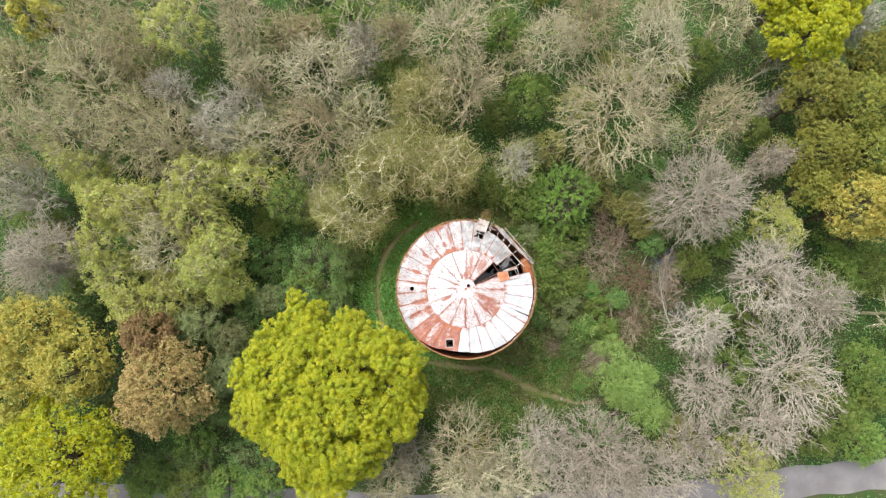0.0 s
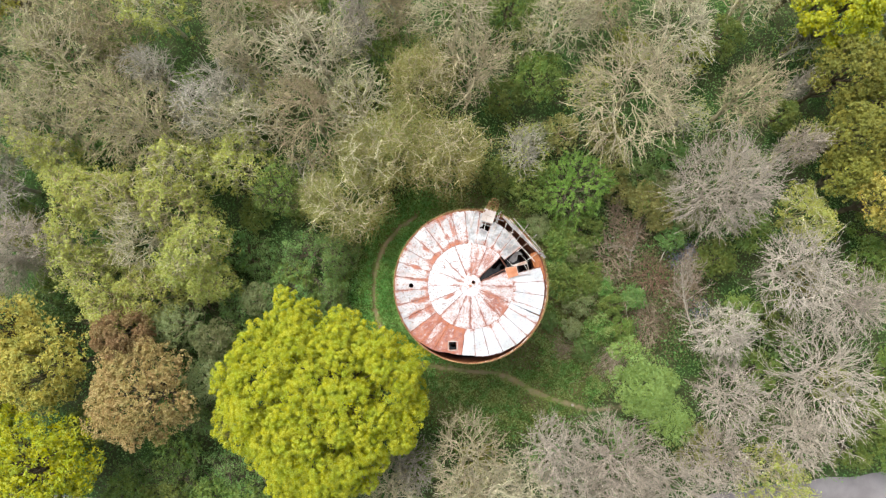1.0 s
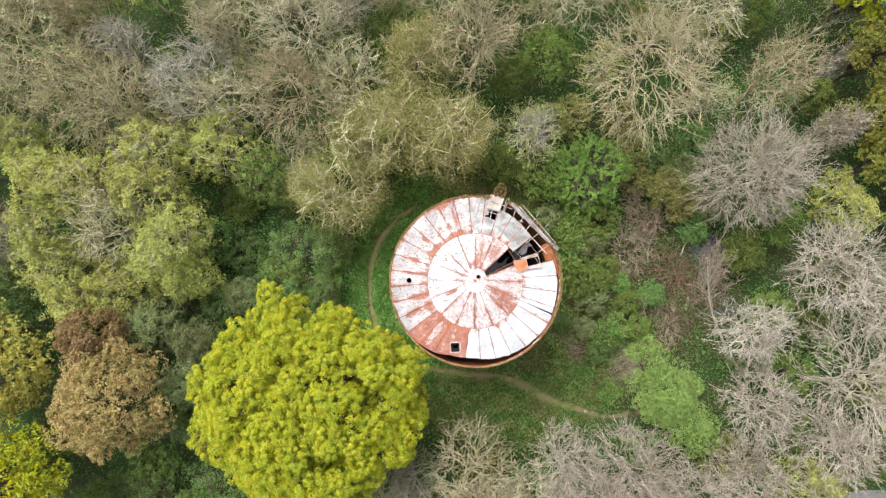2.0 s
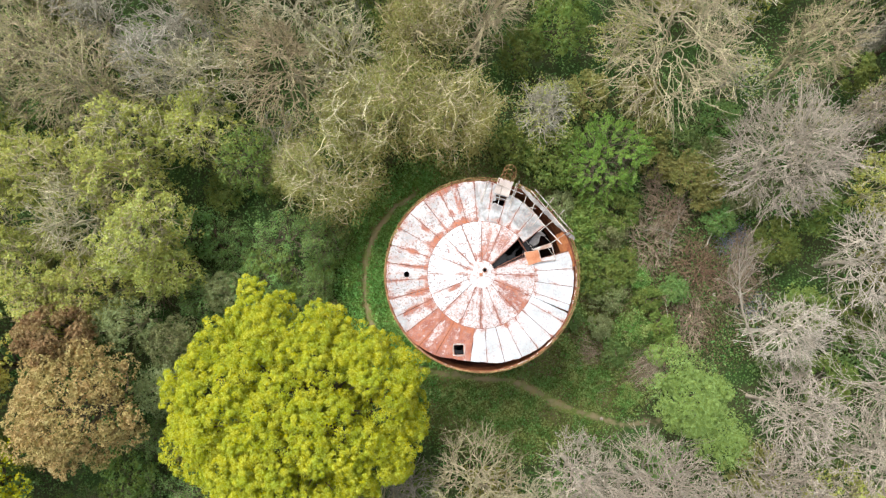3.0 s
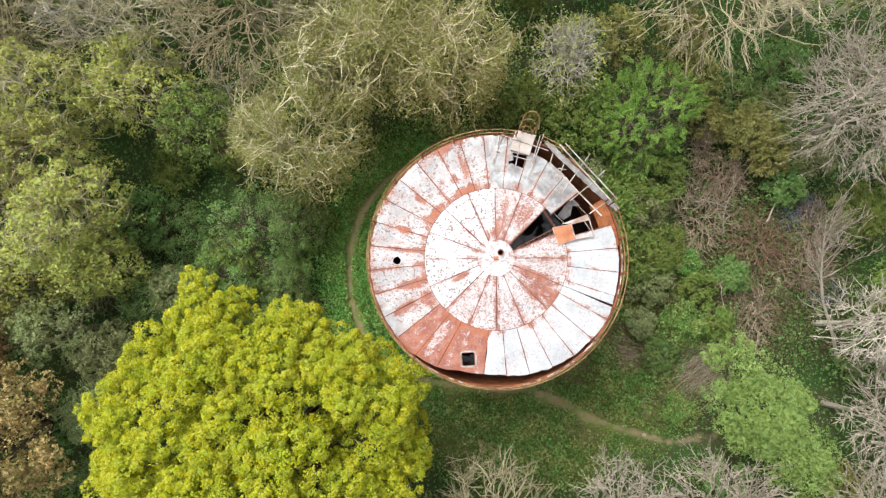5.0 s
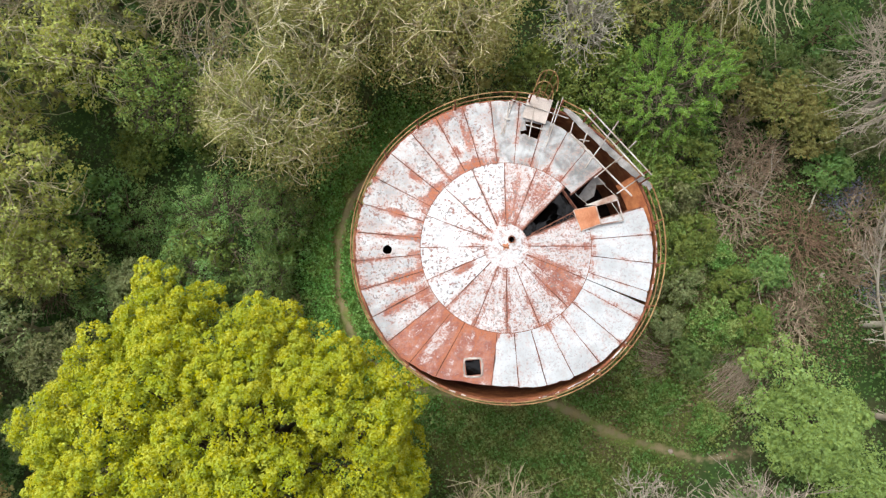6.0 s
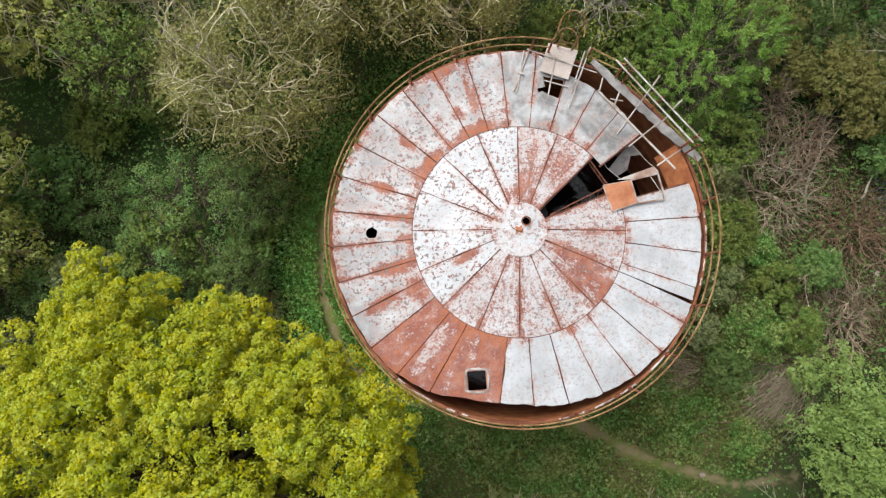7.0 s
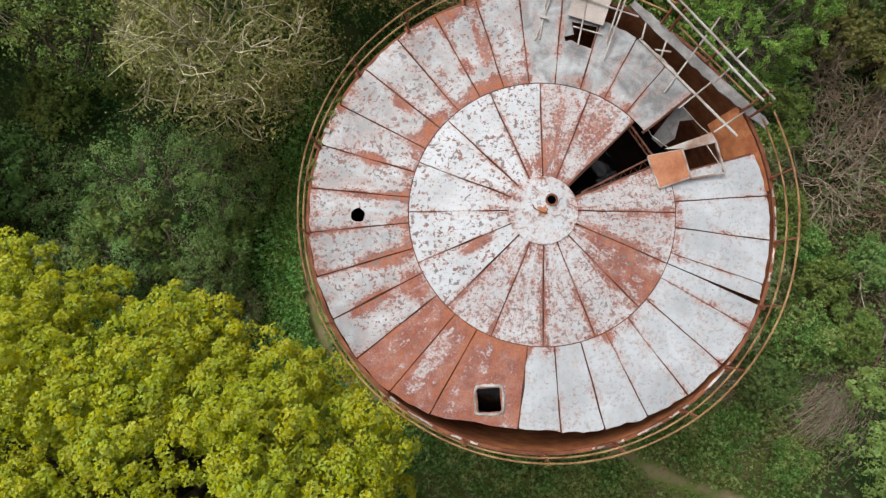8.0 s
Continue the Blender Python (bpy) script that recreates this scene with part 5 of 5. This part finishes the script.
def patches(x, y, seed):
    return 0.5 + 0.5 * np.sin(x * 0.83 + seed + 1.7 * np.sin(y * 0.51 + seed)) * np.sin(y * 0.94 + 1.3 * np.sin(x * 0.62 + seed))


def west_side(x, y):
    """1 where ivy covers the ground beside the tank and under the trees next to it."""
    return np.clip((0.5 - x + 0.6 * np.sin(y * 1.3)) / 2.5, 0, 1) * np.clip((11.5 - np.hypot(x - TANK[0], y - TANK[1])) / 2.5, 0, 1)


WOOD, GLADE = (-50, 50, -21, 36), (-9, 19, -12, 12)
undergrowth("undergrowth", "dark green undergrowth of bramble and ivy between the trees", LEAF_UNDER, 205000, 0.085, 3, lambda x, y: (1 - 0.9 * np.maximum(clearing(x, y), west_side(x, y))) * trail_gap(x, y), 1.4, WOOD)
undergrowth("ground_cover", "low green nettles and ivy in the clearing", LEAF_BRAMBLE, 260000, 0.08, 4, lambda x, y: clearing(x, y) * (1 - west_side(x, y)) * trail_gap(x, y) * np.clip(patches(x, y, 0.4) * 3.2 - 0.7, 0.14, 1), 0.7, GLADE)
undergrowth("ivy", "dense dark green ivy and nettles beside the tank", LEAF_IVY, 120000, 0.075, 5, lambda x, y: west_side(x, y) * trail_gap(x, y), 0.5, (-11, 1, -7, 13))
undergrowth("grass", "thin fresh grass in the clearing", LEAF_SHRUB, 110000, 0.055, 6, lambda x, y: clearing(x, y) * trail_gap(x, y) * np.clip(1.2 - patches(x, y, 0.4) * 2, 0.05, 1), 0.15, GLADE)
undergrowth("dead_stalks", "brown dead stalks and leaf litter in the clearing", LEAF_DRY, 170000, 0.045, 8, lambda x, y: clearing(x, y) * trail_gap(x, y) * np.clip(2.2 - patches(x, y, 0.4) * 4.2 + 0.5 * patches(x, y, 2.6), 0.08, 1) * np.clip((x + 1) / 4, 0.15, 1), 0.35, GLADE)
undergrowth("dry_scrub", "brown dead bracken and stalks beyond the clearing", LEAF_DRY, 60000, 0.055, 9, lambda x, y: np.clip(1.4 - np.hypot((x - 18.5) / 5.5, (y - 1.8) / 5.5), 0, 1), 0.7, (12, 25, -5, 9))


def bluebells(x, y, r, seed):
    """A patch of flowers on the wood floor."""
    rng = np.random.default_rng(seed)
    q = rng.normal(0, 0.5 * r, (900, 2))
    p = np.stack([x + q[:, 0], y + q[:, 1], rng.uniform(0.15, 0.8, 900)], 1)
    me = fast_mesh("bluebells", *leaf_blades(rng, p, np.tile([0, 0, 0.8], (900, 1)), 0.05))
    tagged(mesh_part("bluebells", me, LEAF_BLUE), "patch of pale blue bluebells under bare trees", "flowers", "flower patches", "stuff")


for i, (x, y, r) in enumerate(((21.4, 4.9, 1.2), (23.2, 0.2, 1.3), (22.4, 5.6, 1.0))):
    bluebells(x, y, r, 40 + i)


def cane_patch(label, x, y, heading, length, width, count, seed, bark, high=0.7):
    """Dry canes that lean and arch over one another, most of them one way."""
    rng = np.random.default_rng(seed)
    base = thing("cane_pile", (x, y, 0), label, "brushwood", "dry canes")
    way = radians(heading) + rng.normal(0, 0.28, count)
    side = rng.normal(0, 0.45 * width, count)
    h = radians(heading)
    start = np.stack([math.cos(h) * -0.5 * length - math.sin(h) * side, math.sin(h) * -0.5 * length + math.cos(h) * side, np.full(count, 0.02)], 1)
    start[:, :2] += rng.normal(0, 0.25, (count, 2))
    run = length * rng.uniform(0.5, 1.25, count)
    t = np.linspace(0, 1, 8)[None, :, None]
    d = np.stack([np.cos(way), np.sin(way), np.zeros(count)], 1)[:, None]
    pts = start[:, None] + d * t * run[:, None, None]
    pts[..., 2] += high * rng.uniform(0.4, 1.3, (count, 1)) * np.sin(np.pi * np.clip(t[..., 0] * rng.uniform(0.55, 0.95, (count, 1)), 0, 1))
    pts += np.cumsum(rng.normal(0, 0.035, pts.shape), axis=1)
    pts[..., 2] = np.maximum(pts[..., 2], 0.04)
    tagged(mesh_part("tangle", fast_mesh("tangle", *tubes(pts, np.linspace(0.013, 0.006, 8)[None] * rng.uniform(0.7, 1.3, (count, 1)), 3)), bark, base), kind="stuff")


for row in (
    ("heap of dry pink-brown bramble canes beside the young elder", 14.9, -4.6, 215, 2.8, 1.9, 260, 61, BARK_BRUSH),
    ("dry brown canes lying below the tank wall", 10.6, -3.2, 170, 1.9, 1.0, 90, 62, BARK_BRUSH),
    ("dry canes among the scrub beyond the clearing", 19.4, -0.6, 130, 2.4, 1.6, 60, 63, BARK_BRUSH),
    ("pale dry canes over the brambles", 13.4, 1.6, 75, 2.2, 1.4, 45, 64, BARK_TAN),
    ("dry brown canes in the gaps of the bramble scrub", 16.4, -2.7, 200, 2.2, 1.3, 55, 67, BARK_BRUSH),
    ("dry brown canes in the gaps of the bramble scrub", 12.9, -4.7, 160, 2.0, 1.2, 45, 68, BARK_BRUSH),
    ("dry brown canes in the gaps of the bramble scrub", 18.0, 0.2, 110, 2.2, 1.4, 55, 69, BARK_BRUSH),
    ("dry brown canes in the gaps of the bramble scrub", 13.6, 4.6, 60, 2.0, 1.2, 40, 70, BARK_BRUSH),
    ("few long pale stems lying on the grass", 11.9, -6.1, 25, 2.6, 1.0, 5, 65, BARK_GREY, 0.25),
    ("tangle of grey dead canes north of the brambles", 12.2, 5.4, 100, 2.4, 1.6, 50, 66, BARK_BRUSH),
):
    cane_patch(*row)


def dead_branch(x, y, z, heading, length, seed):
    """A dead forked branch lying over the brushwood."""
    rng = np.random.default_rng(seed)
    base = thing("dead_branch", (x, y, 0), "dead forked branch lying over the brushwood, pale and barkless", "dead wood", "dead branches")
    h = radians(heading)
    stem = grow(rng, np.array([[0.0, 0.0, z * 0.4]]), np.array([[math.cos(h), math.sin(h), 0.25]]), np.array([length]), 9, 0.13, 0.0)
    stem[..., 2] = np.maximum(stem[..., 2], 0.06)
    radii = np.linspace(0.06, 0.02, 9)[None]
    mesh_part("stem", fast_mesh("stem", *tubes(stem, radii, 7)), BARK_GREY, base)
    forks, fr = spray_out(rng, stem, radii, 9, length * 0.5, 0.4, 6, 0.16, 0.15, np.array([0.0, 0.0, -1.0]))
    for p, r in zip(forks, np.minimum(fr[:, None], 0.035) * np.linspace(0.9, 0.4, 6)):
        mesh_part("fork", fast_mesh("fork", *tubes(p[None], r[None], 5)), BARK_GREY, base)
    twigs, tr = spray_out(rng, forks, np.full(forks.shape[:2], 0.012), 60, length * 0.22, 0.4, 4, 0.15, 0.2, np.array([0.0, 0.0, -1.0]))
    tagged(mesh_part("spray", fast_mesh("spray", *tubes(twigs, np.full((60, 4), 0.009), 4)), BARK_BRUSH, base), kind="stuff")


for row in ((16.9, 4.0, 1.6, 95, 2.8, 81), (17.2, 5.6, 1.8, 170, 2.6, 82), (18.4, 2.4, 1.2, 215, 2.8, 83), (19.6, 4.6, 1.6, 60, 2.6, 84), (15.3, 6.8, 1.4, 20, 2.2, 85)):
    dead_branch(*row)


def leaning_tree(foot, way, length, seed, bark, label):
    """A thin bare tree that leans far over, its stem in view."""
    rng = np.random.default_rng(seed)
    base = thing("leaning_tree", foot, label, "tree", "bare trees")
    stem = grow(rng, np.zeros((1, 3)), unit(np.array([way])), np.array([length]), 12, 0.07, 0.0)
    radii = np.linspace(0.11, 0.03, 12)[None]
    mesh_part("trunk", fast_mesh("trunk", *tubes(stem, radii, 7)), bark, base)
    hub = stem[0, 5] - np.array([0.0, 0.0, 3.0])
    limbs, lr = spray_out(rng, stem, radii, 22, 2.6, 0.5, 6, 0.13, 0.45, hub)
    limb_r = np.minimum(lr[:, None] * 0.6, 0.04) * np.linspace(1, 0.35, 6)
    for p, r in zip(limbs, limb_r):
        mesh_part("limb", fast_mesh("limb", *tubes(p[None], r[None], 5)), bark, base)
    rest, parents, pr = [], limbs, limb_r
    for count, run, k, thick in ((90, 1.1, 4, 0.018), (240, 0.55, 3, 0.013), (380, 0.3, 2, 0.010)):
        parents, pr = spray_out(rng, parents, pr, count, run, 0.42, k, 0.16, 0.2, hub)
        pr = np.full(parents.shape[:2], thick) * np.linspace(1.1, 0.7, k)
        rest.append(tubes(parents, pr, 3))
    mesh_part("crown", fast_mesh("crown", *joined(rest)), bark, base)


leaning_tree((23.6, -4.2, 0.0), (-0.42, 0.5, 0.72), 11.5, 91, BARK_PALE, "thin pale leafless tree leaning over the brushwood")
leaning_tree((-42.5, 12.6, 0.0), (0.76, -0.12, 0.62), 12.5, 92, BARK_GREY, "grey dead tree leaning far over among green crowns")


def build_small_things():
    log = thing("fallen_log", (20.27, 0.6, 0.12), "short pale barkless log lying in the brushwood", "log")
    pts = grow(np.random.default_rng(2), np.array([[0.12, 0.55, 0.0]]), np.array([[-0.2, -1.0, 0.06]]), np.array([1.15]), 6, 0.08, 0.0)
    mesh_part("stem", fast_mesh("stem", *tubes(pts, np.linspace(0.16, 0.10, 6)[None], 8)), BARK_PALE, log)
    stub = np.array([[[0.0, 0.1, 0.05], [-0.2, -0.1, 0.2], [-0.3, -0.25, 0.25]]])
    mesh_part("branch_stub", fast_mesh("branch_stub", *tubes(stub, np.array([[0.07, 0.05, 0.03]]), 6)), BARK_PALE, log)
    snag = thing("snag", (8.9, -9.5, 0.0), "leaning dead forked stem, pale and barkless, in the clearing", "dead wood")
    for name, path, thick in (
        ("stem", ((0.0, 0.0, 0.0), (-0.06, 0.28, 0.35), (-0.13, 0.55, 0.62), (-0.12, 0.95, 1.0)), 0.065),
        ("fork", ((-0.12, 0.5, 0.58), (-0.26, 0.68, 0.78), (-0.46, 0.86, 0.95)), 0.05),
        ("fork", ((-0.1, 0.42, 0.5), (0.02, 0.7, 0.75), (0.05, 0.92, 0.9)), 0.04),
    ):
        pts = np.array([path])
        mesh_part(name, fast_mesh(name, *tubes(pts, np.linspace(thick, thick * 0.55, len(path))[None], 8)), BARK_STRAW, snag)
    for x, y, s in ((-6.1, 9.8, 0.32), (11.5, -8.3, 0.14)):
        bm = bmesh.new()
        bmesh.ops.create_icosphere(bm, subdivisions=2, radius=s)
        for v in bm.verts:
            v.co *= 1 + 0.3 * noise.noise(v.co * 4 + Vector((x, y, 0)))
            v.co.z *= 0.6
        bmesh.ops.translate(bm, vec=(x, y, s * 0.4), verts=bm.verts[:])
        tagged(part("stone", bm, PALE_PAINT), "pale stone lying beside the trodden path", "stone", "stones")


build_small_things()
